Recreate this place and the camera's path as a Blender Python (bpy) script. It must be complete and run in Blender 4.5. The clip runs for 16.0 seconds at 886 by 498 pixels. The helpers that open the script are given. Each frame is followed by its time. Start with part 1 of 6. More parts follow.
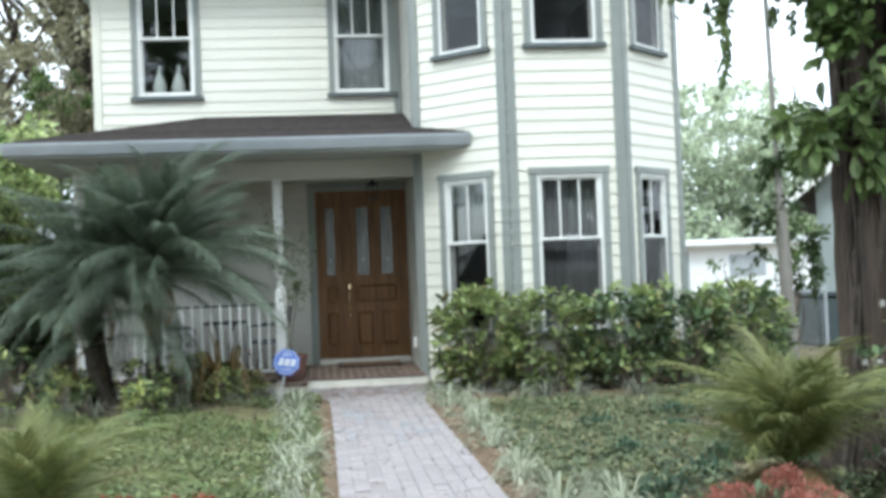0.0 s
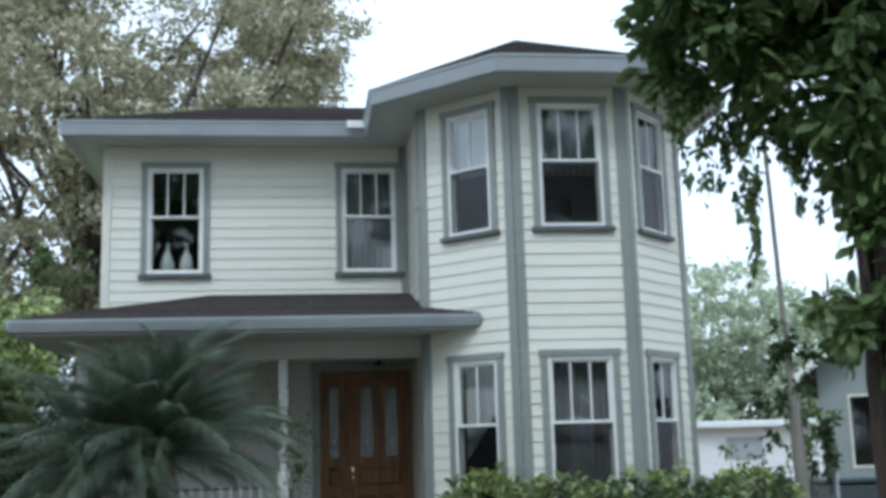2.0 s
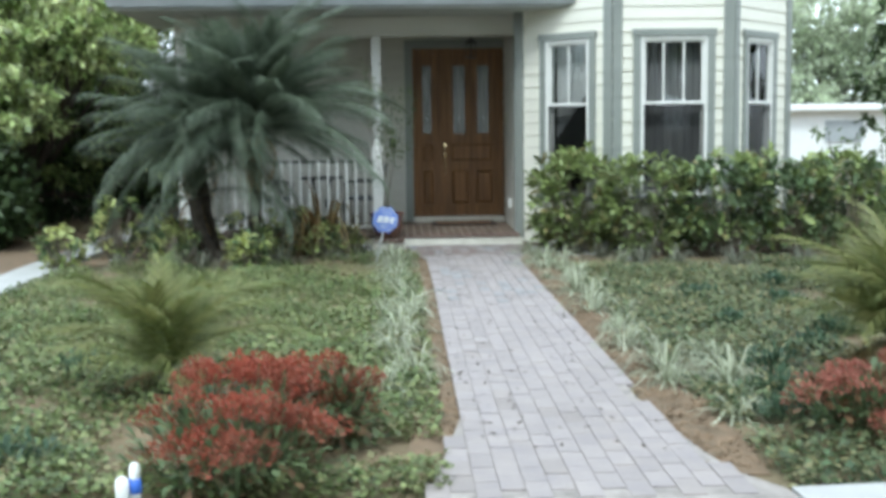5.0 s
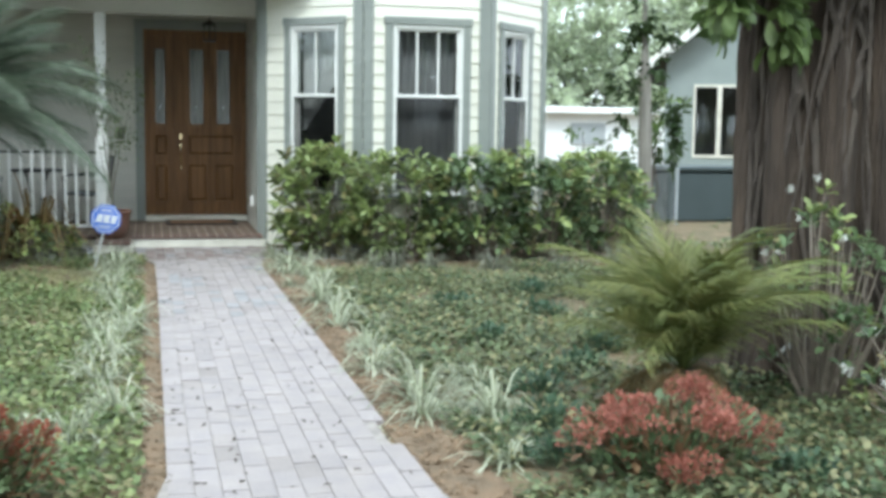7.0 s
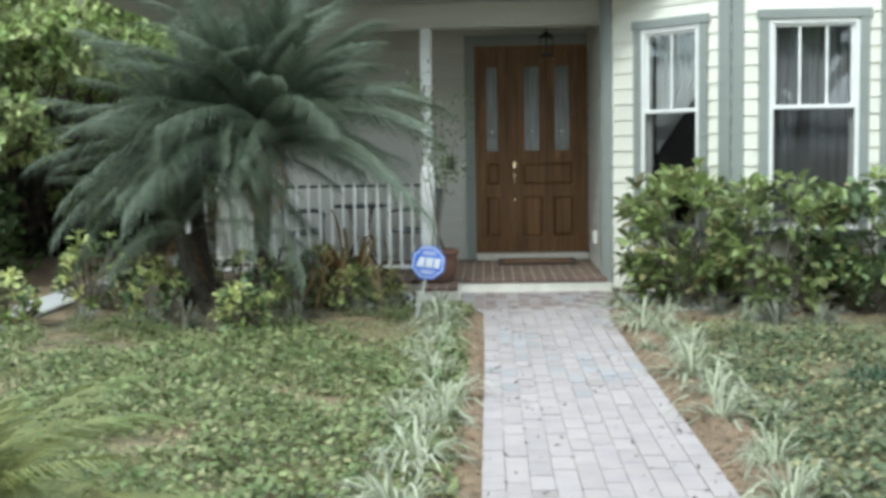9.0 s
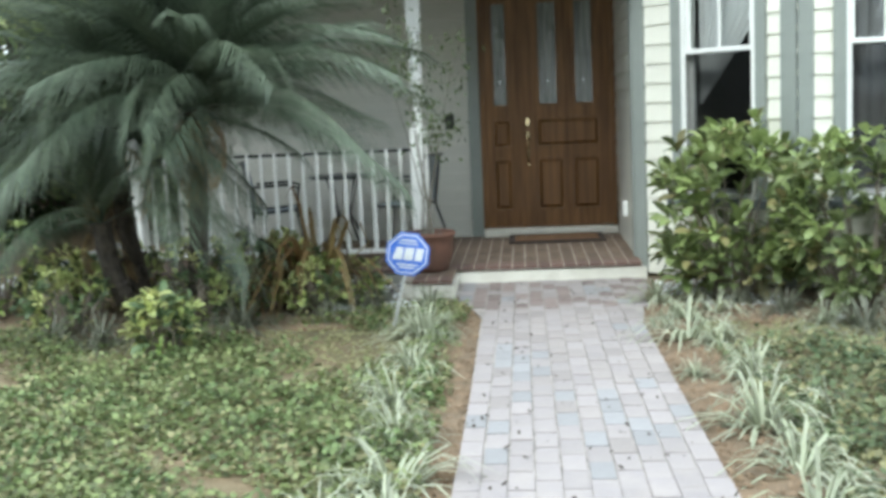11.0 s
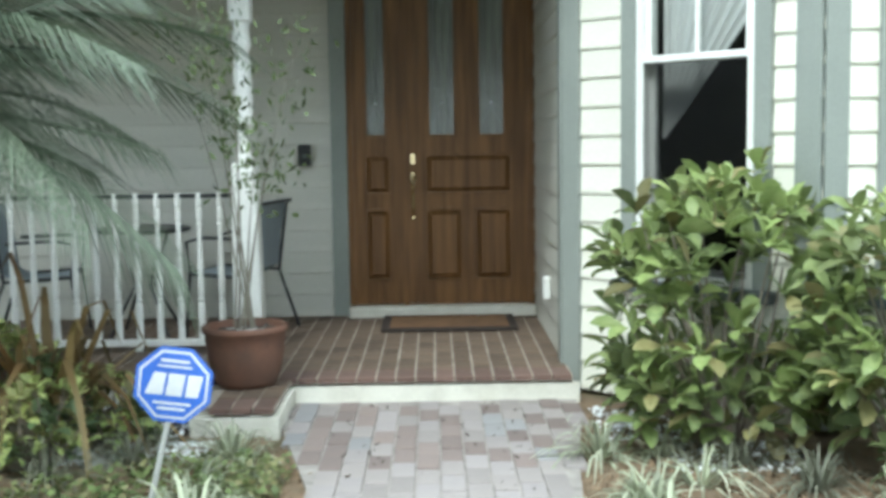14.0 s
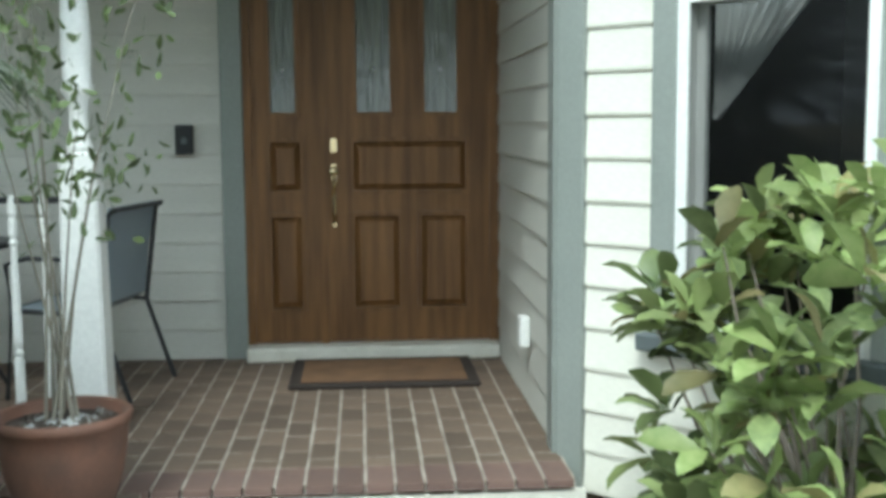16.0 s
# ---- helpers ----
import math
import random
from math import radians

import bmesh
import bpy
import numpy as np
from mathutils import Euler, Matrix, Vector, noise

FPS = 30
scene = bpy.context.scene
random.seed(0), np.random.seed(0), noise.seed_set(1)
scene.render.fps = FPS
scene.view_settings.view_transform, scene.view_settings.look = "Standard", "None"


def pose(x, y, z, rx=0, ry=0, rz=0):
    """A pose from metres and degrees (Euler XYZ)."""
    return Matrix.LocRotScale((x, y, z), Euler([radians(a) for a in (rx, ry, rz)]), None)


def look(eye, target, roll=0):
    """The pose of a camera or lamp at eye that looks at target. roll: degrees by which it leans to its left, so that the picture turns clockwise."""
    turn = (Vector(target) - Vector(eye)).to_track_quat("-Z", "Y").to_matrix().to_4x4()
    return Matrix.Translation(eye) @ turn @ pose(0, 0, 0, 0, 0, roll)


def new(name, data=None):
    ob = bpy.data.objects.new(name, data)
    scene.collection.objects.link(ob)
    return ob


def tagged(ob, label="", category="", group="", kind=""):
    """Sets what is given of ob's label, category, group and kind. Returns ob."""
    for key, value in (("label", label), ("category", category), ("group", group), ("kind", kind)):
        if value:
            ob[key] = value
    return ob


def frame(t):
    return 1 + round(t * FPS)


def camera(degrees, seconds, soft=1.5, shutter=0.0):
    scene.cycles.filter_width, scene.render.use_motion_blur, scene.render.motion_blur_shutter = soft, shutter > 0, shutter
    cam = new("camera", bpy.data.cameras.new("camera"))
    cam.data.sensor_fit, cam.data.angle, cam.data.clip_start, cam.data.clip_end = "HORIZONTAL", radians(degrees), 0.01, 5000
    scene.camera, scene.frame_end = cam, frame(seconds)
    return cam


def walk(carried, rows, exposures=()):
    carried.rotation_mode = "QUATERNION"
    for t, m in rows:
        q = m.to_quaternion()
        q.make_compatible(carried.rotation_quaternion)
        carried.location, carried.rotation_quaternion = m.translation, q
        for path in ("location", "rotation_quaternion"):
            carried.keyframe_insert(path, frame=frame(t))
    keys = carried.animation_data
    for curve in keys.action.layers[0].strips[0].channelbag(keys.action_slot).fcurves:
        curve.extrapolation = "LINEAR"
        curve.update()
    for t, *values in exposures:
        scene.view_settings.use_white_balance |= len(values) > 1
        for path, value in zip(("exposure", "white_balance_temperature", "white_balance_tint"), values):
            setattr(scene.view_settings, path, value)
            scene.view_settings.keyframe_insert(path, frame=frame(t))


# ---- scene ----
cam = camera(43.0, 16.0, 3.8, 0.3)
PATH = [
    (0, (-0.415, -16.144, 1.379), (-0.196, -14.157, 1.419), -2.2),
    (0.5, (-0.53, -16.118, 1.39), (-0.275, -14.139, 1.527), -2.1),
    (1, (-0.59, -16.091, 1.426), (-0.321, -14.124, 1.663), -1.9),
    (1.5, (-0.677, -16.067, 1.426), (-0.403, -14.11, 1.736), -1.8),
    (2, (-0.68, -16.023, 1.44), (-0.431, -14.07, 1.792), -1.7),
    (2.5, (-0.64, -15.972, 1.407), (-0.438, -14.017, 1.778), -1.5),
    (3, (-0.634, -15.915, 1.441), (-0.479, -13.95, 1.782), -1.4),
    (3.5, (-0.698, -15.991, 1.507), (-0.582, -14.01, 1.754), -1.5),
    (4, (-0.735, -15.942, 1.384), (-0.649, -13.948, 1.508), -1.2),
    (4.5, (-0.702, -16.025, 1.398), (-0.639, -14.026, 1.351), -1.4),
    (4.8, (-0.623, -16.153, 1.412), (-0.57, -14.159, 1.262), -0.7),
    (5, (-0.62, -16.163, 1.437), (-0.549, -14.176, 1.226), -0.7),
    (5.1, (-0.625, -16.127, 1.447), (-0.538, -14.143, 1.208), 0.4),
    (7.5, (-0.32, -14.525, 1.333), (0.21, -12.609, 1.12), 0.1),
    (8, (-0.282, -13.823, 1.263), (-0.02, -11.848, 1.087), -0.1),
    (8.5, (-0.301, -13.474, 1.312), (-0.327, -11.481, 1.149), 0.2),
    (10.8, (-0.094, -11.159, 1.401), (-0.235, -9.178, 1.161), -2.3),
    (11, (-0.043, -10.957, 1.38), (-0.192, -8.978, 1.132), -2.5),
    (11.5, (0.001, -10.474, 1.436), (-0.152, -8.498, 1.167), -4.2),
    (12, (0.065, -9.98, 1.381), (-0.088, -8.0, 1.144), -4.2),
    (12.5, (0.07, -9.471, 1.346), (-0.042, -7.482, 1.169), -2.8),
    (13, (0.08, -8.959, 1.339), (0.02, -6.966, 1.181), -1.6),
    (13.5, (0.169, -8.418, 1.339), (0.133, -6.427, 1.151), -1.2),
    (14, (0.157, -7.861, 1.328), (0.169, -5.87, 1.139), -0.8),
    (14.5, (0.139, -7.31, 1.324), (0.2, -5.322, 1.112), -0.5),
    (15, (0.138, -6.793, 1.33), (0.235, -4.812, 1.076), -0.5),
    (15.5, (0.121, -6.279, 1.326), (0.255, -4.305, 1.035), -0.3),
    (16, (0.144, -5.807, 1.329), (0.286, -3.824, 1.105), -0.4),
]
EXPOSURES = [(0, 0.66, 5740, 3), (0.5, 0.50, 5560, 3), (1.0, 0.26, 5420, 3), (1.5, 0.03, 5400, 4), (2.5, -0.35, 5350, 4), (3.0, -0.42, 5300, 5), (3.5, -0.28, 5300, 5), (4.0, 0.12, 5450, 3), (4.5, 0.42, 5660, 1), (5.0, 0.58, 5710, 0), (7.5, 0.76, 5810, 0), (8.5, 0.75, 5860, 0), (11.0, 0.92, 5860, 0), (13.0, 1.11, 5830, -2), (16.0, 1.15, 5700, -5)]
walk(cam, [(t, look(eye, target, roll)) for t, eye, target, roll in PATH], EXPOSURES)

# ---- world and sun ----
SUN_EL, SUN_AZ = 52.0, 200.0
world = bpy.data.worlds.new("sky")
scene.world = world
world.use_nodes = True
wn, wl = world.node_tree.nodes, world.node_tree.links
wn.clear()
sky = wn.new("ShaderNodeTexSky")
sky.sky_type, sky.sun_disc = "NISHITA", False
sky.sun_elevation, sky.sun_rotation = radians(SUN_EL), radians(SUN_AZ)
sky.air_density, sky.dust_density, sky.ozone_density = 1.0, 4.0, 1.0
haze = wn.new("ShaderNodeMixRGB")
haze.inputs["Fac"].default_value = 0.9
haze.inputs["Color2"].default_value = (15.5, 15.8, 16.4, 1)
bg = wn.new("ShaderNodeBackground")
bg.inputs["Strength"].default_value = 0.1
wout = wn.new("ShaderNodeOutputWorld")
wl.new(sky.outputs[0], haze.inputs["Color1"])
wl.new(haze.outputs[0], bg.inputs["Color"])
wl.new(bg.outputs[0], wout.inputs["Surface"])

sun = new("sun", bpy.data.lights.new("sun", "SUN"))
sun.data.energy, sun.data.angle, sun.data.color = 1.2, radians(12), (1.0, 0.96, 0.9)
az, el = radians(SUN_AZ), radians(SUN_EL)
sun_dir = Vector((math.sin(az) * math.cos(el), math.cos(az) * math.cos(el), math.sin(el)))
sun.matrix_world = look(sun_dir * 50, (0, 0, 0))


# ---- materials ----
def mat(name, base, base2=None, rough=0.7, scale=4.0, fine=60.0, bump=0.2, metal=0.0, spread=0.0, streak=None, spec=0.5, dist=0.01):
    """Two tones mixed by coarse noise, a fine grain and a fine relief; spread varies it from object to object."""
    m = bpy.data.materials.new(name)
    m.use_nodes = True
    n, l = m.node_tree.nodes, m.node_tree.links
    b = n["Principled BSDF"]
    base2 = base2 or tuple(c * 0.75 for c in base)
    tc = n.new("ShaderNodeTexCoord")
    mp = n.new("ShaderNodeMapping")
    if streak:
        mp.inputs["Scale"].default_value = streak
    l.new(tc.outputs["Object"], mp.inputs["Vector"])
    n1 = n.new("ShaderNodeTexNoise")
    n1.inputs["Scale"].default_value, n1.inputs["Detail"].default_value = scale, 4
    l.new(mp.outputs[0], n1.inputs["Vector"])
    n2 = n.new("ShaderNodeTexNoise")
    n2.inputs["Scale"].default_value, n2.inputs["Detail"].default_value = fine, 3
    l.new(mp.outputs[0], n2.inputs["Vector"])
    ramp = n.new("ShaderNodeMapRange")
    ramp.inputs["From Min"].default_value, ramp.inputs["From Max"].default_value = 0.3, 0.7
    l.new(n1.outputs[0], ramp.inputs[0])
    mix = n.new("ShaderNodeMixRGB")
    mix.inputs["Color1"].default_value, mix.inputs["Color2"].default_value = (*base, 1), (*base2, 1)
    l.new(ramp.outputs[0], mix.inputs["Fac"])
    hs = n.new("ShaderNodeHueSaturation")
    l.new(mix.outputs[0], hs.inputs["Color"])
    val = n.new("ShaderNodeMath")
    val.operation = "MULTIPLY_ADD"
    val.inputs[1].default_value, val.inputs[2].default_value = 0.3, 0.85
    l.new(n2.outputs[0], val.inputs[0])
    last = val
    if spread:
        oi = n.new("ShaderNodeObjectInfo")
        geo = n.new("ShaderNodeNewGeometry")
        add = n.new("ShaderNodeMath")
        add.operation = "ADD"
        l.new(oi.outputs["Random"], add.inputs[0])
        l.new(geo.outputs["Random Per Island"], add.inputs[1])
        fr = n.new("ShaderNodeMath")
        fr.operation = "FRACT"
        l.new(add.outputs[0], fr.inputs[0])
        mm = n.new("ShaderNodeMath")
        mm.operation = "MULTIPLY_ADD"
        mm.inputs[1].default_value = spread
        l.new(fr.outputs[0], mm.inputs[0])
        sub = n.new("ShaderNodeMath")
        sub.operation = "SUBTRACT"
        sub.inputs[1].default_value = spread / 2
        l.new(val.outputs[0], sub.inputs[0])
        l.new(sub.outputs[0], mm.inputs[2])
        last = mm
    l.new(last.outputs[0], hs.inputs["Value"])
    l.new(hs.outputs[0], b.inputs["Base Color"])
    b.inputs["Roughness"].default_value = rough
    b.inputs["Metallic"].default_value = metal
    b.inputs["Specular IOR Level"].default_value = spec
    if bump:
        bp = n.new("ShaderNodeBump")
        bp.inputs["Strength"].default_value, bp.inputs["Distance"].default_value = bump, dist
        l.new(n2.outputs[0], bp.inputs["Height"])
        l.new(bp.outputs[0], b.inputs["Normal"])
    return m


def leaf_mat(name, c1, c2, spread=0.7, rough=0.5):
    m = mat(name, c1, c2, rough=rough, scale=3.0, fine=40, bump=0.15, spread=spread, spec=0.4)
    n, l = m.node_tree.nodes, m.node_tree.links
    b = n["Principled BSDF"]
    tr = n.new("ShaderNodeBsdfTranslucent")
    src = b.inputs["Base Color"].links[0].from_socket
    l.new(src, tr.inputs["Color"])
    mx = n.new("ShaderNodeMixShader")
    mx.inputs[0].default_value = 0.3
    l.new(b.outputs[0], mx.inputs[1])
    l.new(tr.outputs[0], mx.inputs[2])
    l.new(mx.outputs[0], n["Material Output"].inputs["Surface"])
    return m


def glass_mat(name, tint=(0.9, 0.93, 0.93), rough=0.02, gloss=1.0, bump=0.0, bump_scale=30):
    m = bpy.data.materials.new(name)
    m.use_nodes = True
    n, l = m.node_tree.nodes, m.node_tree.links
    n.remove(n["Principled BSDF"])
    t, g, f, mx = n.new("ShaderNodeBsdfTransparent"), n.new("ShaderNodeBsdfGlossy"), n.new("ShaderNodeFresnel"), n.new("ShaderNodeMixShader")
    t.inputs["Color"].default_value = (*tint, 1)
    g.inputs["Roughness"].default_value = rough
    f.inputs["IOR"].default_value = 1.5
    k = n.new("ShaderNodeMath")
    k.operation, k.inputs[1].default_value, k.use_clamp = "MULTIPLY", 1.3 * gloss, True
    l.new(f.outputs[0], k.inputs[0])
    l.new(k.outputs[0], mx.inputs[0])
    l.new(t.outputs[0], mx.inputs[1])
    l.new(g.outputs[0], mx.inputs[2])
    if bump:
        w = n.new("ShaderNodeTexNoise")
        w.inputs["Scale"].default_value = bump_scale
        bp = n.new("ShaderNodeBump")
        bp.inputs["Strength"].default_value, bp.inputs["Distance"].default_value = bump, 0.01
        l.new(w.outputs[0], bp.inputs["Height"])
        l.new(bp.outputs[0], g.inputs["Normal"])
    l.new(mx.outputs[0], n["Material Output"].inputs["Surface"])
    return m


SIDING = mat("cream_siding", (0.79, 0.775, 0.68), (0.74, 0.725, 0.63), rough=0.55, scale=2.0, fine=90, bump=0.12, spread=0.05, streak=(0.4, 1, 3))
# the cream siding again, darkened: porch and recess shade put into its colour
SHADED_SIDING = mat("shaded_cream_siding", (0.60, 0.585, 0.525), (0.54, 0.53, 0.475), rough=0.6, scale=2.0, fine=90, bump=0.12, spread=0.05, streak=(0.4, 1, 3))
TRIM = mat("grey_green_trim", (0.28, 0.30, 0.275), (0.24, 0.26, 0.24), rough=0.5, scale=3, fine=80, bump=0.1)
SILL = mat("dark_grey_sill", (0.12, 0.14, 0.14), rough=0.6)
WHITE = mat("white_vinyl", (0.82, 0.82, 0.79), (0.76, 0.76, 0.73), rough=0.35, bump=0.05)
GUTTER = mat("pale_grey_gutter", (0.42, 0.45, 0.47), (0.36, 0.39, 0.41), rough=0.4, scale=3, bump=0.05)
SOFFIT = mat("grey_soffit", (0.5, 0.52, 0.5), (0.45, 0.47, 0.45), rough=0.7, bump=0.05)
SHINGLE = mat("brown_black_shingle", (0.070, 0.061, 0.058), (0.115, 0.10, 0.093), rough=0.9, scale=12, fine=120, bump=0.6, spread=0.5)
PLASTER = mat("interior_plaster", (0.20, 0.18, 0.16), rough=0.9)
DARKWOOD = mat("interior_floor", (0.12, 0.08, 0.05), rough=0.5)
DOORWOOD = mat("stained_door_wood", (0.245, 0.124, 0.046), (0.115, 0.055, 0.022), rough=0.38, scale=2.0, fine=26, bump=0.12, streak=(11, 11, 0.8), spec=0.35)
BRASS = mat("polished_brass", (0.72, 0.60, 0.38), (0.58, 0.46, 0.26), rough=0.2, metal=1.0, bump=0.03)
GLASS = glass_mat("window_glass")
SIGNWHITE_JEWEL = mat("cut_glass_jewel", (0.8, 0.82, 0.82), rough=0.08, bump=0.02, spec=1.0)
LEADED = mat("leaded_obscure_glass", (0.205, 0.21, 0.17), (0.10, 0.11, 0.09), rough=0.12, scale=20, fine=45, bump=0.5, spec=0.9, streak=(1.6, 1.6, 0.12))
SCREEN = glass_mat("insect_screen", (0.68, 0.68, 0.68), rough=0.5, gloss=0.15)
CURTAIN = mat("white_sheer_curtain", (0.78, 0.76, 0.74), (0.68, 0.66, 0.66), rough=0.9, scale=2, bump=0.1)
BRICK = mat("porch_brick", (0.162, 0.113, 0.079), (0.108, 0.080, 0.060), rough=0.8, scale=9, fine=80, bump=0.35, spread=0.45)
BRICK_DARK = mat("porch_brick_soldier", (0.17, 0.105, 0.082), (0.12, 0.08, 0.068), rough=0.8, scale=9, fine=80, bump=0.35, spread=0.4)
MORTAR = mat("mortar", (0.48, 0.43, 0.36), (0.24, 0.20, 0.165), rough=0.95, scale=8, fine=150, bump=0.5)
PAVER = mat("grey_pink_paver", (0.345, 0.305, 0.292), (0.295, 0.265, 0.268), rough=0.85, scale=7, fine=110, bump=0.4, spread=0.15)
PAVER_PINK = mat("pink_paver", (0.325, 0.285, 0.27), (0.275, 0.245, 0.238), rough=0.85, scale=7, fine=110, bump=0.4, spread=0.25)
PAVER_BLUE = mat("blue_grey_paver", (0.305, 0.295, 0.298), (0.265, 0.255, 0.262), rough=0.85, scale=7, fine=110, bump=0.4, spread=0.2)
PAVER_RED = mat("red_grey_paver", (0.245, 0.19, 0.172), (0.215, 0.175, 0.165), rough=0.85, scale=7, fine=110, bump=0.4, spread=0.3)
SAND = mat("joint_sand", (0.40, 0.36, 0.335), (0.22, 0.20, 0.185), rough=1, scale=10, fine=200, bump=0.4)
CONCRETE = mat("cream_painted_concrete", (0.76, 0.74, 0.66), (0.60, 0.58, 0.50), rough=0.75, scale=6, fine=90, bump=0.25)
SIDEWALK = mat("sidewalk_concrete", (0.46, 0.46, 0.45), (0.38, 0.38, 0.37), rough=0.9, scale=3, fine=120, bump=0.3)
SOIL = mat("lawn_soil", (0.12, 0.11, 0.06), (0.24, 0.175, 0.105), rough=1, scale=2.2, fine=50, bump=0.8, dist=0.03)
MULCH = mat("red_brown_mulch", (0.29, 0.20, 0.125), (0.20, 0.15, 0.10), rough=1, scale=8, fine=90, bump=0.8, dist=0.02, spread=0.5)
BARK = mat("grey_brown_bark", (0.13, 0.105, 0.085), (0.075, 0.06, 0.05), rough=0.95, scale=5, fine=25, bump=1.0, streak=(3, 3, 0.6), dist=0.04)
BIGBARK = mat("vine_covered_bark", (0.10, 0.072, 0.052), (0.045, 0.034, 0.027), rough=0.95, scale=4, fine=14, bump=1.0, streak=(3, 3, 0.3), dist=0.08)
PALMBARK = mat("palm_trunk_bark", (0.08, 0.065, 0.05), (0.04, 0.034, 0.028), rough=1, scale=14, fine=40, bump=1.0, dist=0.03)
TERRACOTTA = mat("terracotta", (0.165, 0.078, 0.050), (0.105, 0.058, 0.041), rough=0.7, scale=9, fine=60, bump=0.15)
BLACKMETAL = mat("black_metal", (0.02, 0.022, 0.025), rough=0.4, bump=0.05)
SLING = mat("grey_sling_fabric", (0.27, 0.31, 0.34), (0.22, 0.26, 0.29), rough=0.85, scale=3, fine=250, bump=0.3)
MAT_TAN = mat("coir_mat", (0.22, 0.12, 0.06), (0.15, 0.085, 0.045), rough=1, scale=9, fine=200, bump=0.8)
MAT_DARK = mat("rubber_mat_border", (0.035, 0.025, 0.02), rough=0.8, fine=150, bump=0.4)
BLUE = mat("blue_sign_face", (0.06, 0.16, 0.62), (0.05, 0.14, 0.54), rough=0.35, bump=0.02)
SIGNWHITE = mat("white_sign_print", (0.8, 0.82, 0.85), rough=0.35, bump=0.02)
STAKE = mat("pale_stake", (0.5, 0.5, 0.48), rough=0.4, bump=0.03)

L_HEDGE = leaf_mat("hedge_leaf", (0.08, 0.13, 0.06), (0.175, 0.225, 0.11), spread=0.9)
L_HEDGE2 = leaf_mat("hedge_young_leaf", (0.20, 0.275, 0.085), (0.35, 0.40, 0.17), rough=0.38)
L_PALM = leaf_mat("palm_leaflet", (0.080, 0.112, 0.072), (0.155, 0.185, 0.13), rough=0.4)
L_PALM2 = leaf_mat("young_palm_leaflet", (0.115, 0.17, 0.05), (0.25, 0.24, 0.09), rough=0.5)
L_DRY = leaf_mat("dry_frond", (0.30, 0.20, 0.09), (0.20, 0.14, 0.07))
L_LAWN = leaf_mat("ground_cover_leaf", (0.09, 0.142, 0.05), (0.25, 0.28, 0.12), spread=1.2)
L_LAWNDARK = leaf_mat("dull_ground_cover_leaf", (0.075, 0.12, 0.055), (0.19, 0.215, 0.11), spread=1.1)
L_LAWNDRY = leaf_mat("dry_ground_cover_leaf", (0.30, 0.29, 0.15), (0.22, 0.21, 0.10), spread=0.8)
L_STRIPE = leaf_mat("striped_grass_blade", (0.30, 0.34, 0.22), (0.54, 0.54, 0.42), spread=0.8)
L_VARI = leaf_mat("variegated_leaf", (0.66, 0.66, 0.30), (0.22, 0.33, 0.09), spread=0.9)
L_TREE = leaf_mat("tree_leaf", (0.07, 0.12, 0.035), (0.16, 0.23, 0.07), spread=0.9)
L_OAK = leaf_mat("oak_leaf", (0.38, 0.37, 0.24), (0.56, 0.53, 0.38), spread=0.9)
# driveway trees: sunlight is put into this raised leaf colour
L_BRIGHT = leaf_mat("sun_brightened_leaf", (0.24, 0.35, 0.12), (0.62, 0.66, 0.34), spread=1.4, rough=0.4)
# leaf green paled: the haze of distance is in the colour
L_FAR = leaf_mat("haze_paled_far_leaf", (0.42, 0.48, 0.33), (0.60, 0.65, 0.48), spread=0.7)
LEAD = mat("dull_lead_came", (0.20, 0.20, 0.19), rough=0.5, bump=0.05)
MOSS = leaf_mat("hanging_moss", (0.17, 0.18, 0.13), (0.27, 0.27, 0.21), spread=0.6)
RED = leaf_mat("red_petal", (0.37, 0.085, 0.05), (0.22, 0.09, 0.055), spread=0.7)
PINKRED = leaf_mat("salmon_petal", (0.42, 0.16, 0.115), (0.30, 0.115, 0.085), spread=0.7)
WHITEPETAL = leaf_mat("white_petal", (0.75, 0.75, 0.72), (0.65, 0.65, 0.6), spread=0.3)
NBR = mat("blue_grey_stucco", (0.30, 0.345, 0.335), (0.26, 0.30, 0.295), rough=0.8, scale=2, fine=60, bump=0.2)
FARWHITE = mat("white_stucco", (0.86, 0.87, 0.87), (0.80, 0.82, 0.83), rough=0.8)
PLASTIC = mat("dark_green_plastic", (0.045, 0.062, 0.066), (0.035, 0.05, 0.052), rough=0.45, scale=2, bump=0.05)


# ---- mesh helpers ----
def mesh_of(bm, material):
    me = bpy.data.meshes.new("mesh")
    bm.to_mesh(me)
    bm.free()
    me.materials.append(material)
    return me


def part(name, bm, material, parent=None, label="", m=None, smooth=False):
    me = mesh_of(bm, material) if isinstance(bm, bmesh.types.BMesh) else bm
    if smooth:
        for p in me.polygons:
            p.use_smooth = True
    ob = new(name, me)
    if parent:
        ob.parent = parent
    if m is not None:
        ob.matrix_local = m
    if label:
        ob["label"] = label
    return ob


def empty(name, m, label="", category="", group="", kind="", parent=None):
    ob = new(name)
    ob.empty_display_size = 0.1
    if parent:
        ob.parent = parent
    ob.matrix_local = m
    return tagged(ob, label, category, group, kind)


def add_box(bm, x0, x1, y0, y1, z0, z1, m=None):
    c = [(x, y, z) for x in (x0, x1) for y in (y0, y1) for z in (z0, z1)]
    v = [bm.verts.new(m @ Vector(p) if m else p) for p in c]
    for f in ((0, 1, 3, 2), (4, 6, 7, 5), (0, 4, 5, 1), (2, 3, 7, 6), (0, 2, 6, 4), (1, 5, 7, 3)):
        bm.faces.new([v[i] for i in f])
    return v


